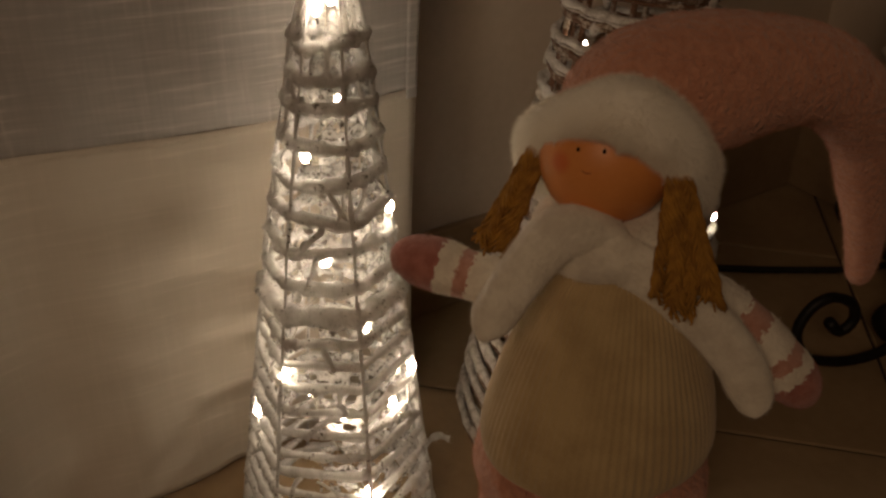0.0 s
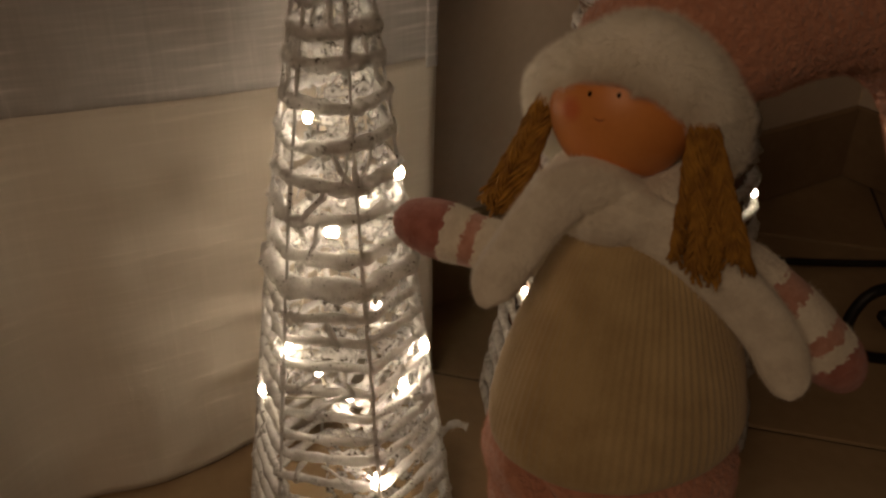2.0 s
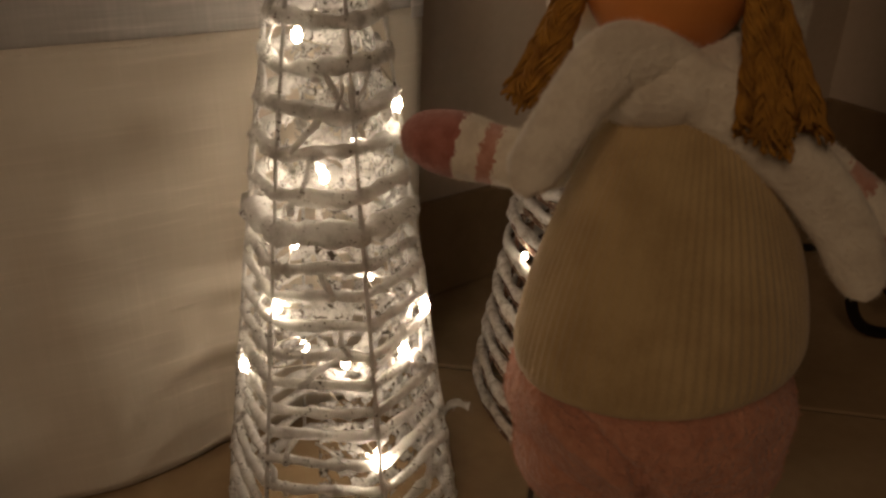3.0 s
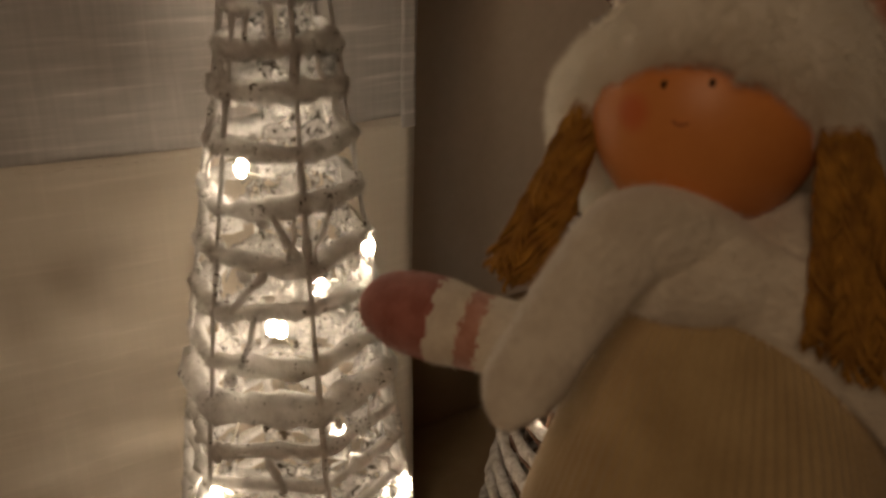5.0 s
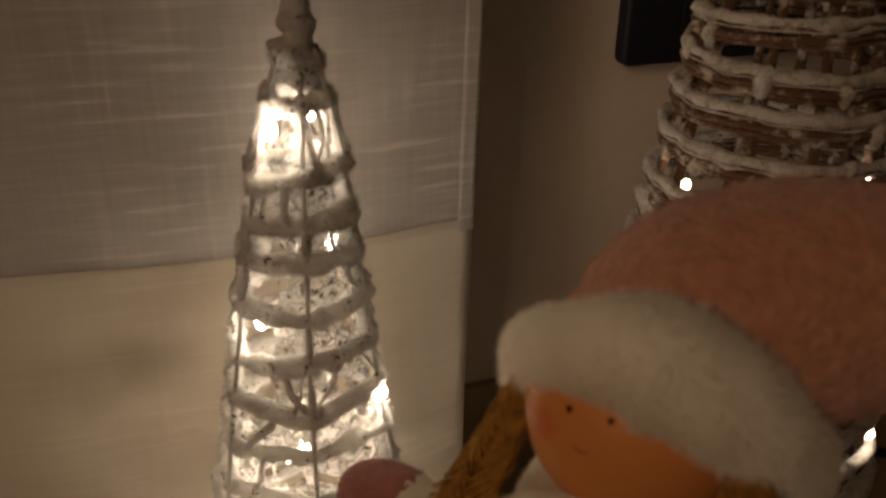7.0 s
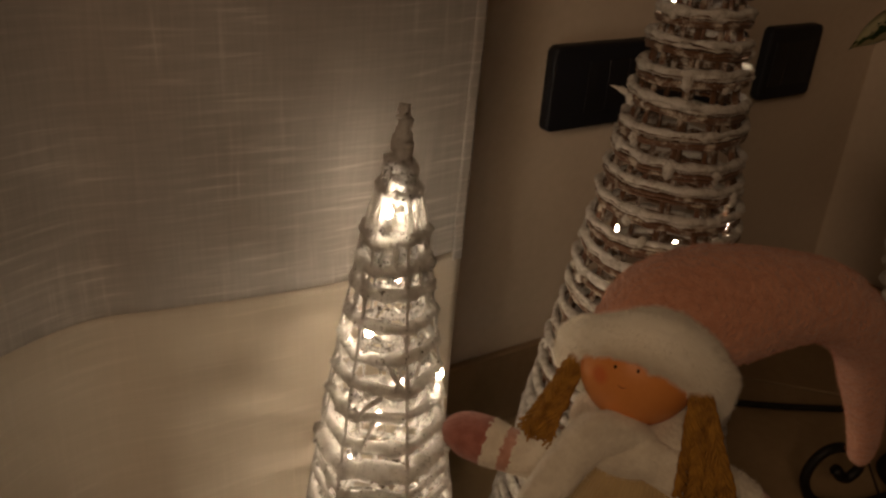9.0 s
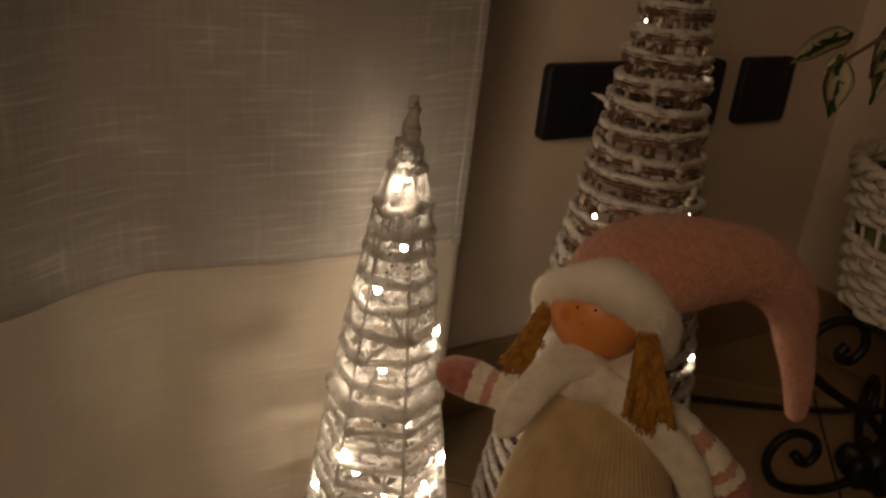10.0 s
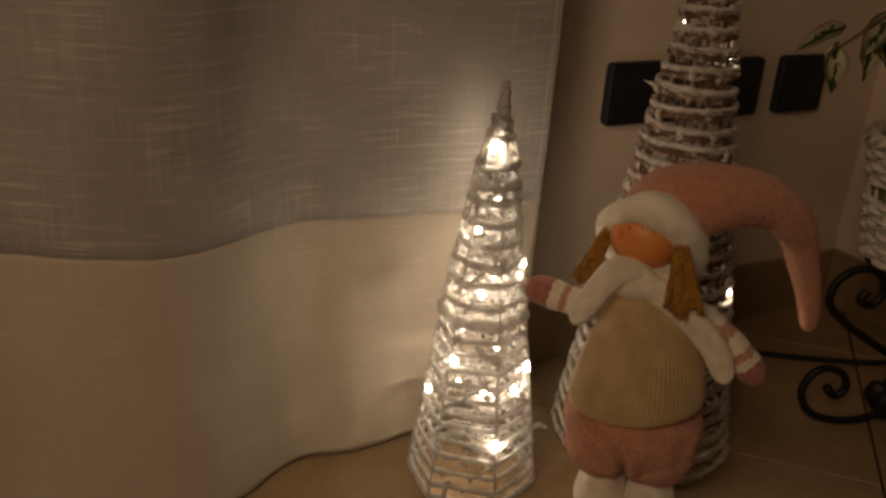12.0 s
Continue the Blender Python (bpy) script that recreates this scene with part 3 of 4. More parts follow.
def big_tree():
    base = (0.567, 0.428, 0.0)
    rng = random.Random(23)
    th = thing("light_up_tree", base, "tall snow-flocked brown rattan cone tree with few lights", "christmas decoration", "lit cone trees")
    turn = radians(250.0)

    def rad(z):
        return max(0.004, 0.0935 - 0.149 * z)

    z = 0.005
    while z < 0.625:
        thick = 0.0042
        pts = []
        ph = rng.uniform(0, 6)
        n = 44
        for s in range(n):
            w = turn + 2 * math.pi * s / n
            r = rad(z) * (1 + 0.015 * math.cos(6 * (w - turn))) + 0.0012 * noise.noise(Vector((math.cos(w) * 4, math.sin(w) * 4, z * 60)))
            pts.append(Vector((math.cos(w) * r, math.sin(w) * r, z + 0.002 * math.sin(w + ph) + 0.0012 * noise.noise(Vector((math.cos(w) * 5, math.sin(w) * 5, z * 40 + 9))))))
        bm = bmesh.new()
        for q, dz in ((0.6, -0.0052), (1.3, -0.0026), (0.9, 0.0004), (0.4, 0.0026)):
            sweep(bm, [p + Vector((p.x, p.y, 0)).normalized() * (0.0012 * q) + Vector((0, 0, dz + 0.0010 * noise.noise(Vector((p.x * 30, p.y * 30, z * 77 + q * 9))))) for p in pts], 0.00135, 7, True, wobble=0.16, rng=rng)
        snow = []
        for p in pts:
            snow.append(max(0.0010, (0.0025 if z > 0.2 else 0.0036) * (0.95 + 0.8 * noise.noise(Vector((p.x * 90, p.y * 90, z * 50))))))
        sweep(bm, [p + Vector((p.x, p.y, 0)).normalized() * 0.0012 + Vector((0, 0, 0.0034)) for p in pts], snow, 7, True, slot=1, wobble=0.25, rng=rng)
        crust = [max(0.0003, 0.0030 * noise.noise(Vector((p.x * 120, p.y * 120, z * 50 + 40)))) for p in pts]
        sweep(bm, [p + Vector((p.x, p.y, 0)).normalized() * 0.0024 + Vector((0, 0, 0.0004)) for p in pts], crust, 6, True, slot=1, wobble=0.3, rng=rng)
        fuzz(bm, [p + Vector((0, 0, 0.003)) for p in pts], 0.0024, 400, 0.0020, rng, 1)
        for _ in range(12 if z < 0.25 else 5):
            p, q = rng.choice(pts), rng.uniform(0.0018, 0.0040)
            at = p * 1.0 + Vector((p.x, p.y, 0)).normalized() * 0.0015 + Vector((0, 0, rng.uniform(-0.006, 0.006)))
            ball(bm, at, (q, q, q * rng.uniform(0.7, 1.8)), 1, 8, None, q * 0.7, 300.0)
        part("rattan_ring", bm, [FLOCK, SNOW], th)
        z += 0.0176
    for k in range(10):
        w = turn + 2 * math.pi * (k + rng.uniform(-0.12, 0.12)) / 10
        bm = bmesh.new()
        pts = [Vector((math.cos(w) * (rad(h) - 0.004), math.sin(w) * (rad(h) - 0.004), h)) for h in np.linspace(0.002, 0.62, 30)]
        sweep(bm, pts, 0.0021, 6, wobble=0.3, rng=rng)
        part("upright_rod", bm, FLOCK, th)
    bm = bmesh.new()
    sweep(bm, [Vector((0, 0, h)) for h in np.linspace(0.60, 0.655, 8)], [0.009, 0.010, 0.008, 0.008, 0.007, 0.006, 0.005, 0.002], 9, wobble=0.15, rng=rng)
    part("tip", bm, YARN, th, "flocked tip")
    bm = bmesh.new()
    pts = curve_points([(-0.024, 0.026, 0.388), (-0.029, 0.031, 0.391), (-0.034, 0.037, 0.393)], 4)
    sweep(bm, pts, [0.0035 - 0.0034 * i / 8 for i in range(9)], 7, wobble=0.3, rng=rng)
    part("loose_yarn", bm, SNOW, th)
    spots = [(0.530, 0.434, 0.303), (0.522, 0.430, 0.278), (0.548, 0.398, 0.304), (0.602, 0.370, 0.1965), (0.553, 0.443, 0.450), (0.581, 0.406, 0.425), (0.576, 0.384, 0.318), (0.490, 0.442, 0.121), (0.495, 0.420, 0.085), (0.539, 0.350, 0.133),
             (0.51, 0.40, 0.24)]
    for s in spots:
        led(th, s, base, LED_POWER * (0.11 if s[2] > 0.2 else 0.26), 0.75)
    return th


small_tree()
big_tree()


# ---- the doll: one soft mesh ----
D0, DU, DF = Vector((0.420, 0.2992, 0)), Vector((0.722, -0.692, 0)), Vector((-0.692, -0.722, 0))


def dp(u, d, z):
    return D0 + DU * u + DF * d + Vector((0, 0, z))


def doll():
    rng = random.Random(5)
    bm = bmesh.new()
    S = {m: i for i, m in enumerate(("skin", "blush", "dot", "fleece", "fur", "plush", "mitt", "stripe", "knit", "hair", "tips"))}
    tilt = Matrix((DU, DF, (0, 0, 1))).transposed().to_quaternion()

    def blob(u, d, z, size, slot, seg=26, lump=0.0, grain=60.0, crease=()):
        was = len(bm.verts)
        ball(bm, dp(u, d, z), size, S[slot], seg, tilt, lump, grain)
        if crease:
            bm.verts.ensure_lookup_table()
            for v in bm.verts[was:]:
                a, f = (v.co - D0).dot(DU), (v.co - D0).dot(DF)
                if f < d:
                    continue
                near = 1.0
                for (u0, z0), (u1, z1) in zip(crease, crease[1:]):
                    t = max(0.0, min(1.0, ((a - u0) * (u1 - u0) + (v.co.z - z0) * (z1 - z0)) / ((u1 - u0) ** 2 + (z1 - z0) ** 2)))
                    near = min(near, math.hypot(a - u0 - t * (u1 - u0), v.co.z - z0 - t * (z1 - z0)))
                v.co += DF * (0.0040 * math.exp(-((near - 0.007) / 0.005) ** 2) - 0.0100 * math.exp(-(near / 0.0026) ** 2))

    def tube(keys, slot, steps=8, sides=18, flat=1.0, wobble=0.0):
        pts = curve_points(keys, steps)
        sweep(bm, [dp(*p[:3]) for p in pts], [max(0.0002, p[3]) for p in pts], sides, slot=S[slot], flat=flat, wobble=wobble, rng=rng)
        return pts

    # sweater: a ribbed egg with a turned hem
    prof = curve_points([(0.289, 0.005), (0.285, 0.015), (0.270, 0.0265), (0.250, 0.0355), (0.229, 0.0430), (0.207, 0.0500), (0.189, 0.0540), (0.1765, 0.0550), (0.1735, 0.0535), (0.1745, 0.049), (0.179, 0.041)], 5)
    n = 336
    rings = []
    for z, r in prof:
        ring = []
        for k in range(n):
            w = 2 * math.pi * k / n
            q = r * (1 + 0.02 * noise.noise(Vector((math.cos(w) * 2, math.sin(w) * 2, z * 18)))) + (0.00042 * math.cos(w * 84) if z > 0.1765 else 0.0)
            ring.append(bm.verts.new(dp(0.0110 + math.cos(w) * q, 0.015 + math.sin(w) * q * 0.96, z + 0.008 * math.cos(w) * (0.289 - z) / 0.11)))
        rings.append(ring)
    for a, b in zip(rings, rings[1:]):
        for k in range(n):
            bm.faces.new((a[k], b[k], b[(k + 1) % n], a[(k + 1) % n])).material_index = S["knit"]
    bm.faces.new(rings[0]).material_index = S["knit"]
    # plush trousers and boots
    fold = ((-0.0330, 0.1690), (-0.0011, 0.1530), (0.0088, 0.1460), (0.0124, 0.1300), (0.0130, 0.1000))
    blob(0.0120, 0.012, 0.148, (0.0575, 0.054, 0.042), "plush", 110, 0.003, 60.0, fold)
    blob(-0.0085, 0.013, 0.130, (0.0335, 0.045, 0.035), "plush", 80, 0.002, 60.0, fold)
    blob(0.0345, 0.012, 0.131, (0.0335, 0.044, 0.034), "plush", 80, 0.002, 60.0, fold)
    for u in (-0.005, 0.037):
        blob(u, 0.016, 0.064, (0.0225, 0.028, 0.046), "fleece", 24, 0.003, 120)
        blob(u, 0.024, 0.0185, (0.022, 0.037, 0.0185), "fleece", 24, 0.002, 120)
    # head, cheeks, dots for a face
    hc = (-0.0005, 0.006, 0.3165)
    blob(*hc, (0.0285, 0.0285, 0.029), "skin", 36)
    tube([(0.003, 0.006, 0.262, 0.012), (0.0, 0.006, 0.295, 0.012)], "skin")

    def on_head(u, z, out=0.0):
        a, c = (u - hc[0]) / 0.0285, (z - hc[2]) / 0.029
        return (u, hc[1] + (0.0285 + out) * math.sqrt(max(0.0, 1 - a * a - c * c)), z)

    for u, z in ((-0.0132, 0.3276), (-0.0032, 0.3290)):
        blob(*on_head(u, z, 0.0001), (0.0007, 0.0006, 0.0010), "dot", 10)
    tube([(*on_head(-0.0108, 0.3202, 0.0), 0.0002), (*on_head(-0.0090, 0.3196, 0.0001), 0.0003), (*on_head(-0.0072, 0.3202, 0.0), 0.0002)], "blush", 3, 6)
    # bunches of twisted yarn cords
    for (a, b, top, low, count) in (((-0.0255, 0.006, 0.326), (-0.0440, 0.013, 0.2715), 0.0022, 0.0078, 10), ((0.0258, 0.020, 0.326), (0.0365, 0.0455, 0.2755), 0.0016, 0.0145, 16)):
        for c in range(count):
            w, q = 2.39996 * c + 0.6, math.sqrt((c + 0.5) / count)
            turns, cut, ph = rng.uniform(1.8, 3.0) * rng.choice((-1, 1)), rng.uniform(-0.006, 0.006), rng.uniform(0, 6)
            for k in range(13):
                r = 0.0024 * math.sqrt((k + 0.4) / 13)
                ragged = rng.uniform(-0.003, 0.003)
                keys = []
                for i in range(17):
                    t = i / 16
                    g = q * (top + (low - top) * t)
                    v = 2.39996 * k + 2 * math.pi * turns * t
                    f = r * (1 + 0.15 * math.sin(ph + t * 19)) * (1 + 0.5 * max(0.0, t - 0.85) / 0.15)
                    keys.append((a[0] + (b[0] - a[0]) * t + math.cos(w) * g + math.cos(v) * f, a[1] + (b[1] - a[1]) * t + math.sin(w) * g * 0.6 + math.sin(v) * f,
                                 a[2] + (b[2] - a[2]) * t + (cut + ragged * t) * t * t, 0.00056 * rng.uniform(0.8, 1.2)))
                tube(keys, "hair", 2, 5, wobble=0.2)
    # arms with mittens and knitted-in stripes of ragged edge
    def arm(keys, bands):
        pts = curve_points(keys, 36)
        was, last = len(bm.faces), len(pts) - 1
        sweep(bm, [dp(*p[:3]) for p in pts], [max(0.0008, p[3]) for p in pts], 60, slot=S["fleece"], wobble=0.012, rng=rng)
        bm.faces.ensure_lookup_table()
        for i in range(last):
            for k in range(60):
                t = (i + 0.5) / last + 0.018 * noise.noise(Vector((math.cos(k * 0.1047) * 5, math.sin(k * 0.1047) * 5, i * 0.1))) + rng.gauss(0, 0.004)
                for lo, hi, slot in bands:
                    if lo <= t < hi or (slot == "mitt" and t >= lo):
                        bm.faces[was + i * 60 + k].material_index = S[slot]

    arm([(-0.018, 0.004, 0.248, 0.0115), (-0.042, -0.002, 0.2415, 0.0118), (-0.058, -0.004, 0.2420, 0.0122), (-0.071, -0.006, 0.2440, 0.0135), (-0.084, -0.0075, 0.2450, 0.0120), (-0.0925, -0.008, 0.2440, 0.0068), (-0.0950, -0.008, 0.2435, 0.001)],
        [(0.30, 0.37, "stripe"), (0.49, 1.0, "mitt")])
    arm([(0.040, 0.004, 0.256, 0.0115), (0.056, 0.008, 0.2510, 0.0118), (0.073, 0.012, 0.2400, 0.0118), (0.085, 0.014, 0.2290, 0.0122), (0.0955, 0.015, 0.2175, 0.0120), (0.1020, 0.015, 0.2090, 0.0068), (0.1040, 0.015, 0.2065, 0.001)],
        [(0.24, 0.33, "stripe"), (0.46, 0.53, "stripe"), (0.60, 1.0, "mitt")])
    # scarf: a roll round the neck and two ends
    ringpts = [(0.004 + 0.021 * math.cos(w), 0.008 + 0.022 * math.sin(w), 0.2835 + 0.003 * math.sin(w + 2)) for w in np.linspace(0, 2 * math.pi, 30)[:-1]]
    sweep(bm, [dp(*p) for p in ringpts], 0.0125, 14, True, slot=S["fleece"], wobble=0.02, rng=rng)

    def strip(keys, thick):
        """A soft flat band with rounded sides; keys: u, d, z, half width."""
        pts = curve_points(keys, 8)
        rows = []
        for i, p in enumerate(pts):
            a, c = pts[max(0, i - 1)], pts[min(len(pts) - 1, i + 1)]
            t = Vector((c[0] - a[0], c[1] - a[1], c[2] - a[2])).normalized()
            out = Vector((0, 1, 0)) - t * t.y
            out.normalize()
            side = t.cross(out)
            rows.append([bm.verts.new(dp(*(Vector(p[:3]) + side * p[3] * math.copysign(abs(math.cos(w)) ** 0.6, math.cos(w)) + out * thick * math.copysign(abs(math.sin(w)) ** 0.8, math.sin(w))))) for w in np.linspace(0, 2 * math.pi, 25)[:-1]])
        for a, b in zip(rows, rows[1:]):
            for k in range(24):
                bm.faces.new((a[k], a[(k + 1) % 24], b[(k + 1) % 24], b[k])).material_index = S["fleece"]
        for r in (rows[0], rows[-1]):
            bm.faces.new(r).material_index = S["fleece"]

    strip([(0.024, 0.022, 0.281, 0.006), (0.008, 0.029, 0.2870, 0.0090), (-0.006, 0.033, 0.2930, 0.0108), (-0.0170, 0.036, 0.2928, 0.0115), (-0.0262, 0.042, 0.2825, 0.0105), (-0.0335, 0.048, 0.2705, 0.0098), (-0.0400, 0.054, 0.2590, 0.0088), (-0.0430, 0.056, 0.2525, 0.003)], 0.0072)
    strip([(-0.012, 0.030, 0.288, 0.007), (0.003, 0.034, 0.2865, 0.0105), (0.026, 0.036, 0.2765, 0.0115), (0.046, 0.036, 0.2610, 0.0110), (0.0635, 0.034, 0.2410, 0.0106), (0.0720, 0.034, 0.2260, 0.0098), (0.0755, 0.034, 0.2165, 0.007), (0.0765, 0.034, 0.2135, 0.002)], 0.0055)
    # fur brim
    def brim(w):
        c, s = math.cos(w), math.sin(w)
        pinch = max(0.0, -2 * c * s) if s > 0 else 0.0
        return dp(0.0032 + 0.0310 * c + 0.003 * pinch, -0.0085 + 0.034 * s, 0.3056 + 0.0380 * s - 0.008 * c - 0.003 * pinch)

    def girth(w):
        """The fur roll is thinner where it is sewn up over one temple."""
        return 0.0134 * (1 - 0.24 * max(0.0, -2 * math.cos(w) * math.sin(w))) if math.sin(w) > 0 else 0.0134

    loop = [brim(w) for w in np.linspace(0, 2 * math.pi, 49)[:-1]]
    was = len(bm.verts)
    sweep(bm, loop, [girth(w) for w in np.linspace(0, 2 * math.pi, 49)[:-1]], 32, True, slot=S["fur"])
    bm.verts.ensure_lookup_table()

    def tuft(p):
        """How far the fur stands out there, in locks of a few millimetres."""
        return 0.0015 * noise.noise(p * 90) + 0.0006 * noise.noise(p * 260)

    for i, v in enumerate(bm.verts[was:]):
        v.co += (v.co - loop[i // 32]).normalized() * tuft(v.co)
    for _ in range(90000):
        w = rng.uniform(0, 2 * math.pi)
        p, q = brim(w), brim(w + 0.05)
        t = (q - p).normalized()
        n0 = t.orthogonal().normalized()
        n1 = t.cross(n0)
        a = rng.uniform(0, 2 * math.pi)
        way = n0 * math.cos(a) + n1 * math.sin(a)
        lean = (way * 0.55 + t * rng.gauss(0, 0.6) + Vector((0, 0, -0.25)) + Vector((rng.gauss(0, 0.3), rng.gauss(0, 0.3), rng.gauss(0, 0.3)))).normalized()
        root = p + way * (girth(w) - 0.0004)
        root += way * tuft(root)
        mid = root + lean * 0.0018
        end = mid + (lean + Vector((rng.gauss(0, 0.4), rng.gauss(0, 0.4), rng.gauss(0, 0.4) - 0.15))).normalized() * rng.uniform(0.0007, 0.0026)
        sd = way.cross(lean)
        sd = (sd.normalized() if sd.length > 1e-4 else t) * 0.00008
        v = [bm.verts.new(x) for x in (root - sd, root + sd, mid + sd * 0.7, mid - sd * 0.7, end)]
        bm.faces.new(v[:4]).material_index = S["tips"]
        bm.faces.new((v[3], v[2], v[4])).material_index = S["tips"]
    # long drooping hat
    tube([(0.004, -0.010, 0.312, 0.0310), (0.010, -0.013, 0.329, 0.0325), (0.024, -0.017, 0.3385, 0.0315), (0.044, -0.022, 0.3435, 0.0285), (0.064, -0.029, 0.3455, 0.0240), (0.085, -0.038, 0.3430, 0.0205), (0.1055, -0.050, 0.3285, 0.0180),
          (0.1185, -0.062, 0.309, 0.0155), (0.127, -0.070, 0.285, 0.0127), (0.136, -0.076, 0.260, 0.0105), (0.1425, -0.081, 0.236, 0.0087), (0.1455, -0.085, 0.219, 0.0062), (0.1462, -0.086, 0.2135, 0.001)], "plush", 8, 28, wobble=0.03)
    # pile of short fibres on the soft cloths
    bm.faces.ensure_lookup_table()
    for slot, per, length in (("plush", 2.2e6, 0.0013), ("fleece", 1.6e6, 0.0014), ("mitt", 2.0e6, 0.0009)):
        for f in [f for f in bm.faces if f.material_index == S[slot]]:
            many = f.calc_area() * per
            vs, fn = [v.co.copy() for v in f.verts], f.normal.copy()
            if not vs or fn.length < 0.5:
                f.normal_update()
                fn = f.normal.copy()
            for _ in range(int(many) + (rng.random() < many % 1)):
                a, c, e = vs[0], vs[rng.randrange(1, len(vs) - 1)], None
                e = vs[vs.index(c) + 1]
                p, q = rng.random(), rng.random()
                if p + q > 1:
                    p, q = 1 - p, 1 - q
                root = a + (c - a) * p + (e - a) * q
                tip = root + (fn * 0.8 + Vector((rng.gauss(0, 0.6), rng.gauss(0, 0.6), rng.gauss(0, 0.6)))) * length * rng.uniform(0.4, 1.0)
                sd = fn.cross(tip - root).normalized() * 0.00010
                bm.faces.new([bm.verts.new(x) for x in (root - sd, root + sd, tip)]).material_index = S[slot]
    # the head sinks a little into the scarf
    for v in bm.verts:
        k = min(1.0, max(0.0, (v.co.z - 0.16) / 0.14))
        v.co.z -= 0.0035 * k * k * (3 - 2 * k)
    rosy_cheek(SKIN, Vector((0, 0, -0.0035)) + dp(*on_head(-0.0195, 0.3205)), 0.0062)
    ob = mesh_object("doll", bm, [SKIN, BLUSH, DOT, FLEECE, FUR, PLUSH, MITT, STRIPE, KNIT, HAIR, TIPS])
    return tagged(ob, "soft doll in pink fur-trimmed hat, white scarf and beige knitted jumper", "doll")


doll()


# ---- cable on the floor ----
def floor_cable():
    pts = curve_points([(0.615, 0.475, 0.004), (0.68, 0.545, 0.004), (0.735, 0.562, 0.004), (0.809, 0.530, 0.004), (0.88, 0.483, 0.004), (0.957, 0.438, 0.004), (1.02, 0.41, 0.004), (1.050, 0.30, 0.004), (1.052, 0.0, 0.004), (1.050, -0.4, 0.004)], 10)
    ob = mesh_object("power_cable", sweep(bmesh.new(), pts, 0.0038, 10), CABLE)
    tagged(ob, "black rubber power cable lying across the tile floor", "cable")


floor_cable()


# ---- plant stand, basket and ficus ----
C0 = Vector((0.868, 0.330, 0))


def plant_stand():
    th = thing("plant_stand", C0, "black wrought-iron plant stand with scrolled legs", "plant stand")
    bm = bmesh.new()
    sweep(bm, [(0, 0, z) for z in np.linspace(0.012, 0.198, 10)], 0.006, 10)
    part("column", bm, IRON, th)
    bm = bmesh.new()
    for k in range(6):
        w = k * math.pi / 3
        ball(bm, Vector((0.02 * math.cos(w), 0.02 * math.sin(w), 0.030)), (0.016, 0.010, 0.020), 0, 12, Euler((0, 0.4, w)).to_quaternion(), 0.002)
    ball(bm, Vector((0, 0, 0.03)), (0.02, 0.02, 0.026), 0, 14)
    part("hub", bm, IRON, th, "leafy iron hub")
    for z, r in ((0.201, 0.072), (0.196, 0.046)):
        bm = bmesh.new()
        sweep(bm, [(r * math.cos(w), r * math.sin(w), z) for w in np.linspace(0, 2 * math.pi, 49)[:-1]], 0.004, 8, True)
        part("ring", bm, IRON, th)
    for w in (160, 280, 40):
        way = Vector((math.cos(radians(w)), math.sin(radians(w)), 0))
        for name, keys in (("lower_scroll", [(0.004, 0.024), (0.035, 0.0085), (0.070, 0.0055), (0.106, 0.016), (0.1235, 0.043), (0.117, 0.067), (0.0995, 0.076), (0.0776, 0.067), (0.071, 0.050), (0.081, 0.039), (0.095, 0.051)]),
                           ("upper_scroll", [(0.004, 0.070), (0.025, 0.091), (0.0495, 0.106), (0.089, 0.131), (0.117, 0.158), (0.114, 0.185), (0.093, 0.199), (0.067, 0.194), (0.057, 0.172), (0.068, 0.156), (0.082, 0.162), (0.076, 0.173)])):
            bm = bmesh.new()
            pts = curve_points(keys, 7)
            sweep(bm, [way * s + Vector((0, 0, z)) for s, z in pts], [0.0046 if i < len(pts) - 6 else 0.0052 for i in range(len(pts))], 8)
            part(name, bm, IRON, th)
    bm = bmesh.new()
    for k in range(3):
        w = k * math.pi / 3
        v = Vector((math.cos(w), math.sin(w), 0)) * 0.072
        sweep(bm, [-v + Vector((0, 0, 0.201)), v + Vector((0, 0, 0.201))], 0.003, 6)
    part("cross_bars", bm, IRON, th)


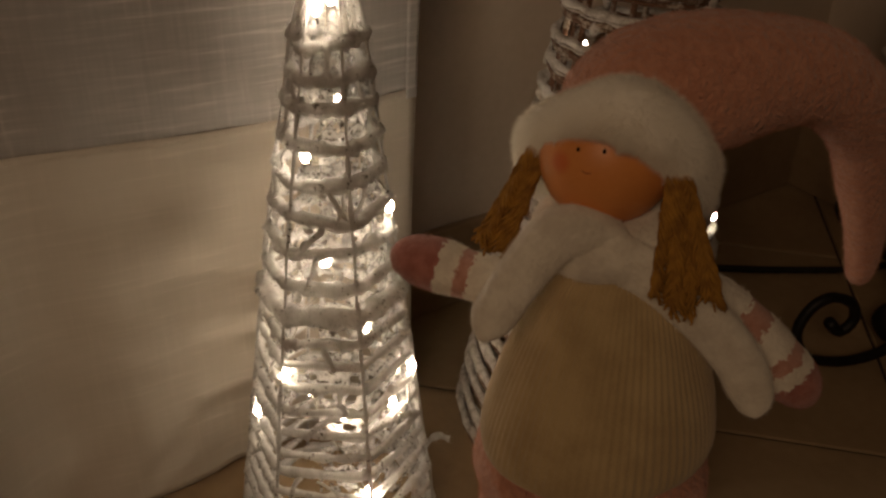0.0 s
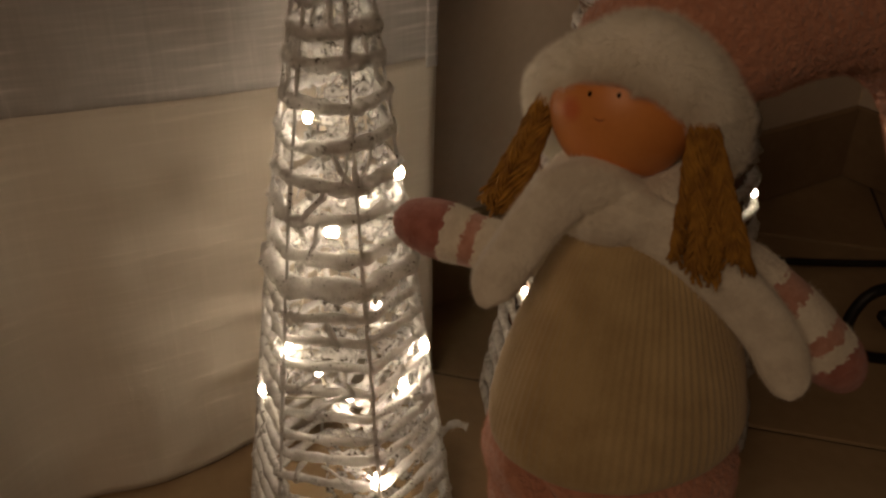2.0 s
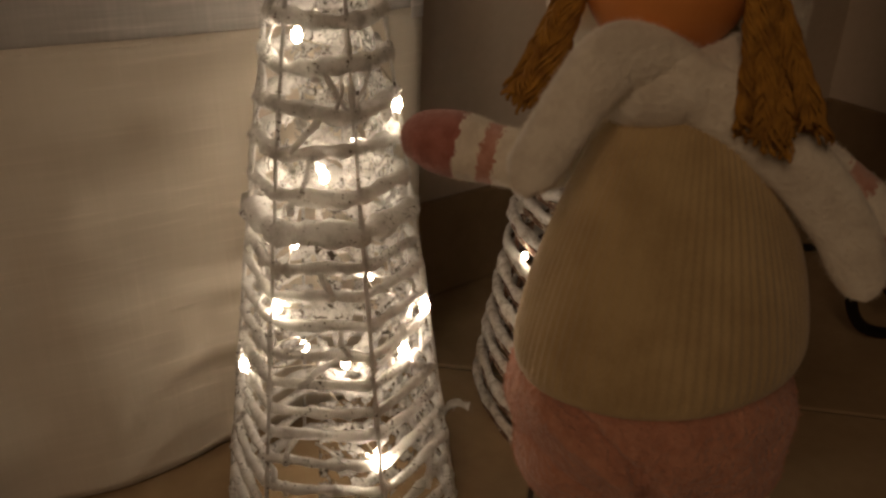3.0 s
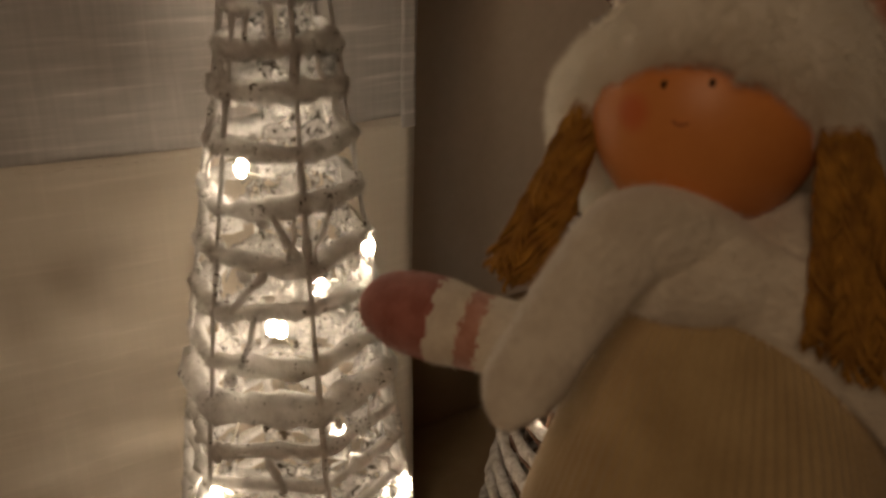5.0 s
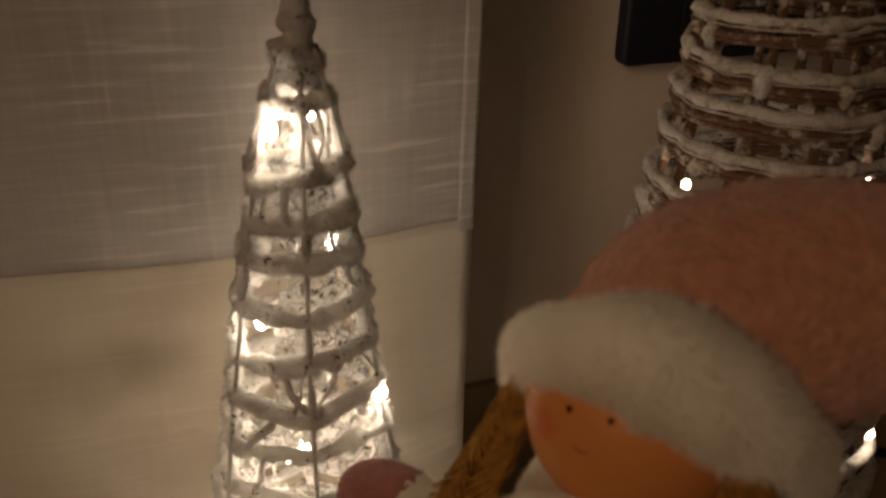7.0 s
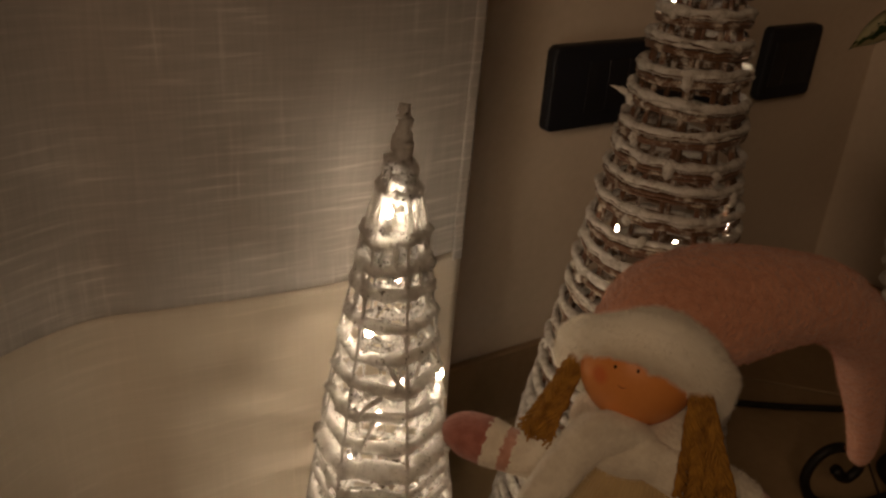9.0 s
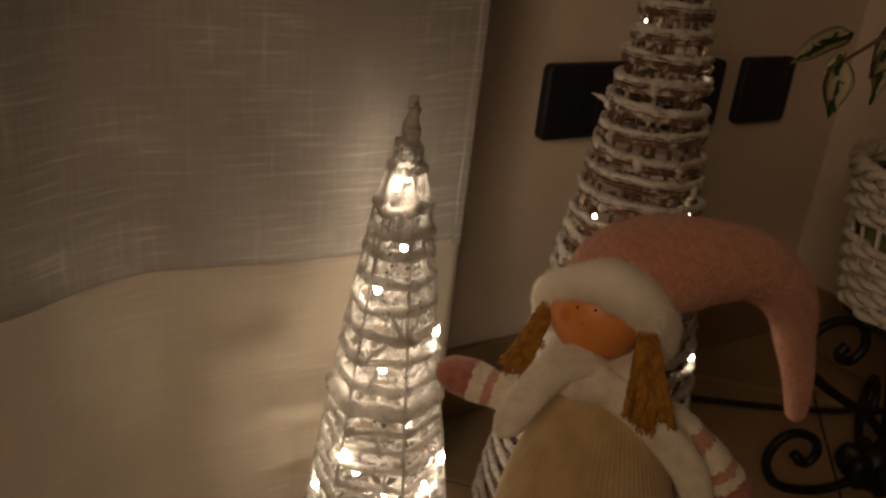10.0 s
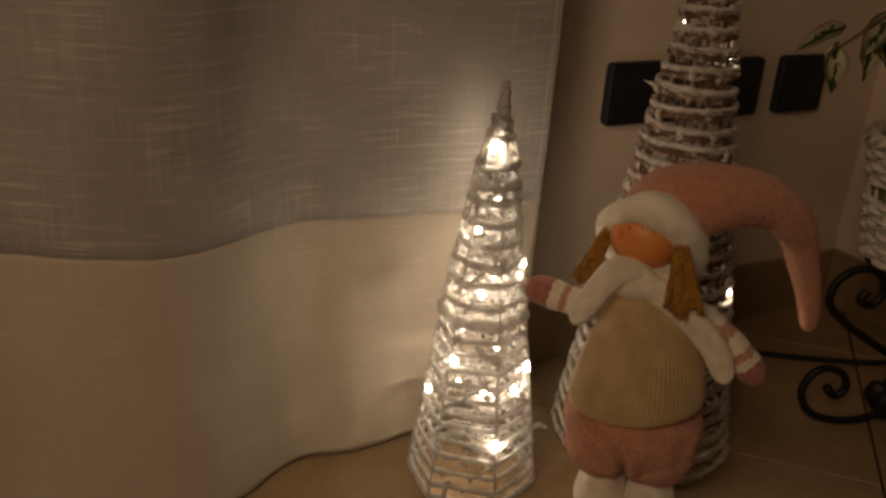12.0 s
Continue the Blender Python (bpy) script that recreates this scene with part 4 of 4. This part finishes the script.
def basket():
    th = thing("wicker_basket", C0 + Vector((0, 0, 0.205)), "white painted wicker basket pot on the iron stand", "basket")
    rng = random.Random(3)

    def rad(z):
        return 0.076 + 0.165 * z

    stakes = 26
    for k in range(stakes):
        w = 2 * math.pi * k / stakes
        bm = bmesh.new()
        sweep(bm, [(rad(z) * math.cos(w), rad(z) * math.sin(w), z) for z in (0.002, 0.05, 0.10, 0.128)], 0.0022, 6)
        part("stake", bm, WICKER, th)
    for j in range(16):
        z = 0.004 + j * 0.0078
        if 9 <= j <= 10:
            continue
        bm = bmesh.new()
        pts = []
        for s in range(stakes * 4):
            w = 2 * math.pi * s / (stakes * 4)
            r = rad(z) + 0.0034 * math.cos(stakes * w / 2 + math.pi * (j % 2))
            pts.append((r * math.cos(w), r * math.sin(w), z + 0.0006 * rng.uniform(-1, 1)))
        sweep(bm, pts, 0.0042, 6, True, wobble=0.06, rng=rng)
        part("weaver", bm, WICKER, th)
    for ph in (0, math.pi):
        bm = bmesh.new()
        pts = []
        for s in range(160):
            w = 2 * math.pi * s / 160
            r = rad(0.130) + 0.004 * math.cos(w * 16 + ph)
            pts.append((r * math.cos(w), r * math.sin(w), 0.131 + 0.0045 * math.sin(w * 16 + ph)))
        sweep(bm, pts, 0.0046, 7, True)
        part("plaited_rim", bm, WICKER, th)
    bm = bmesh.new()
    sweep(bm, [(0, 0, 0.0), (0, 0, 0.004), (0, 0, 0.116), (0, 0, 0.119)], [0.070, 0.071, 0.088, 0.087], 32)
    part("liner", bm, LINER, th, "olive green plastic pot liner")


def ficus():
    rng = random.Random(8)
    base = C0 + Vector((0, 0, 0.325))
    th = thing("ficus_plant", base, "variegated weeping ficus with cream and green leaves, growing in the basket", "potted plant")
    bm = bmesh.new()
    ball(bm, Vector((0, 0, 0.0)), (0.080, 0.080, 0.006), 0, 24, None, 0.003)
    part("soil", bm, SOIL, th)
    leaf = bpy.data.meshes.new("leaf")
    lb = bmesh.new()
    uv = lb.loops.layers.uv.new("UV")
    rows = []
    for i in range(9):
        t = i / 8
        half = 0.29 * (math.sin(math.pi * min(1, t * 1.02) ** 0.80) ** 0.9) * (1 - 0.25 * t) + 0.004
        rows.append([(lb.verts.new((half * s, t, -0.22 * t * t + 0.16 * abs(s) * half * 2 + 0.025 * s * math.sin(t * 11))), (half * s * 1.75, t)) for s in (-1, -0.5, 0, 0.5, 1)])
    for a, b in zip(rows, rows[1:]):
        for k in range(4):
            f = lb.faces.new((a[k][0], a[k + 1][0], b[k + 1][0], b[k][0]))
            for lp, where in zip(f.loops, (a[k][1], a[k + 1][1], b[k + 1][1], b[k][1])):
                lp[uv].uv = where
            f.smooth = True
    bmesh.ops.solidify(lb, geom=lb.faces[:], thickness=0.02)
    lb.to_mesh(leaf)
    lb.free()
    leaf.materials.append(LEAF)

    def hang(at, way, size, roll=0.0):
        ob = new("leaf", leaf)
        ob.parent = twigs[-1]
        w = Vector(way).normalized()
        q = w.to_track_quat("Y", "Z")
        ob.matrix_local = Matrix.LocRotScale(Vector(at) - base, q @ Euler((0, radians(roll), 0)).to_quaternion(), (size * 0.88, size, size))

    branches = [
        [(0.872, 0.335, 0.324), (0.890, 0.31, 0.47), (0.93, 0.26, 0.58), (0.98, 0.20, 0.60)],
        [(0.866, 0.342, 0.324), (0.87, 0.38, 0.48), (0.90, 0.43, 0.60), (0.94, 0.46, 0.66)],
        [(0.868, 0.330, 0.324), (0.850, 0.322, 0.46), (0.795, 0.300, 0.555), (0.725, 0.284, 0.545), (0.675, 0.290, 0.507), (0.643, 0.302, 0.477), (0.630, 0.314, 0.460), (0.619, 0.324, 0.446)],
    ]
    twigs = []
    for i, keys in enumerate(branches):
        pts = curve_points(keys, 7)
        bm = bmesh.new()
        sweep(bm, [Vector(p) - base for p in pts], [0.0042 * (1 - 0.78 * k / len(pts)) for k in range(len(pts))], 7)
        twigs.append(part("twig", bm, BARK, th))
        if i < 2:
            for k in range(6, len(pts), 2):
                side = Vector((rng.uniform(-1, 1), rng.uniform(-1, 1), rng.uniform(-1.2, 0.1)))
                hang(pts[k], side, rng.uniform(0.04, 0.055), rng.uniform(-60, 60))
        else:
            for k in range(12, len(pts) - 14, 2):
                hang(pts[k], (rng.uniform(-0.6, 0.6), rng.uniform(-0.6, 0.6), -0.8), rng.uniform(0.04, 0.05), rng.uniform(-50, 50))
    # the spray that hangs nearest
    hang((0.622, 0.322, 0.466), (-0.027, 0.018, -0.016), 0.043, -35)
    hang((0.619, 0.325, 0.450), (0.005, -0.005, -0.043), 0.044, 80)
    hang((0.621, 0.323, 0.454), (-0.010, 0.010, -0.020), 0.022, -30)
    hang((0.636, 0.308, 0.463), (0.006, -0.006, -0.041), 0.043, 60)
    hang((0.641, 0.304, 0.466), (0.012, -0.010, -0.030), 0.036, 75)
    hang((0.645, 0.301, 0.474), (0.014, -0.010, -0.040), 0.046, -20)
    hang((0.662, 0.294, 0.495), (0.020, -0.020, -0.030), 0.048, 20)
    hang((0.652, 0.298, 0.486), (0.024, -0.008, 0.012), 0.040, 40)


plant_stand()
basket()
ficus()


# ---- floor tiles, laid at forty-five degrees ----
STEP, GAP = 0.3035, 0.0032
tile_mesh = bpy.data.meshes.new("floor_tile")
tb = box(bmesh.new(), (-(STEP - GAP) / 2, -(STEP - GAP) / 2, -0.008), ((STEP - GAP) / 2, (STEP - GAP) / 2, 0.0), 0.0014)
tb.to_mesh(tile_mesh)
tb.free()
tile_mesh.materials.append(TILE)
H = math.sqrt(0.5)
rng = random.Random(2)
for i in range(-12, 13):
    for j in range(-12, 13):
        a, c = 1.004 * H + (i + 0.5) * STEP, 0.073 * H + (j + 0.5) * STEP
        x, y = (a + c) * H, (a - c) * H
        if not (LEFT - 0.2 < x < RIGHT + 0.2 and FRONT - 0.2 < y < BACK + 0.2):
            continue
        m = pose(x, y, rng.uniform(-0.0002, 0.0), 0, 0, 45 + 90 * rng.randrange(4))
        data, reach = tile_mesh, STEP * H
        if x - reach < LEFT or x + reach > RIGHT or y - reach < FRONT or y + reach > BACK:
            # cut along the walls
            cut = bmesh.new()
            cut.from_mesh(tile_mesh)
            cut.transform(m)
            for at, out in (((LEFT, 0, 0), (-1, 0, 0)), ((RIGHT, 0, 0), (1, 0, 0)), ((0, FRONT, 0), (0, -1, 0)), ((0, BACK, 0), (0, 1, 0))):
                bmesh.ops.bisect_plane(cut, geom=cut.verts[:] + cut.edges[:] + cut.faces[:], plane_co=at, plane_no=out, clear_outer=True)
            if len(cut.faces) == 0:
                cut.free()
                continue
            cut.transform(m.inverted())
            data = bpy.data.meshes.new("floor_tile")
            cut.to_mesh(data)
            cut.free()
            data.materials.append(TILE)
        ob = new("tile", data)
        ob.parent = floor
        ob.matrix_world = m
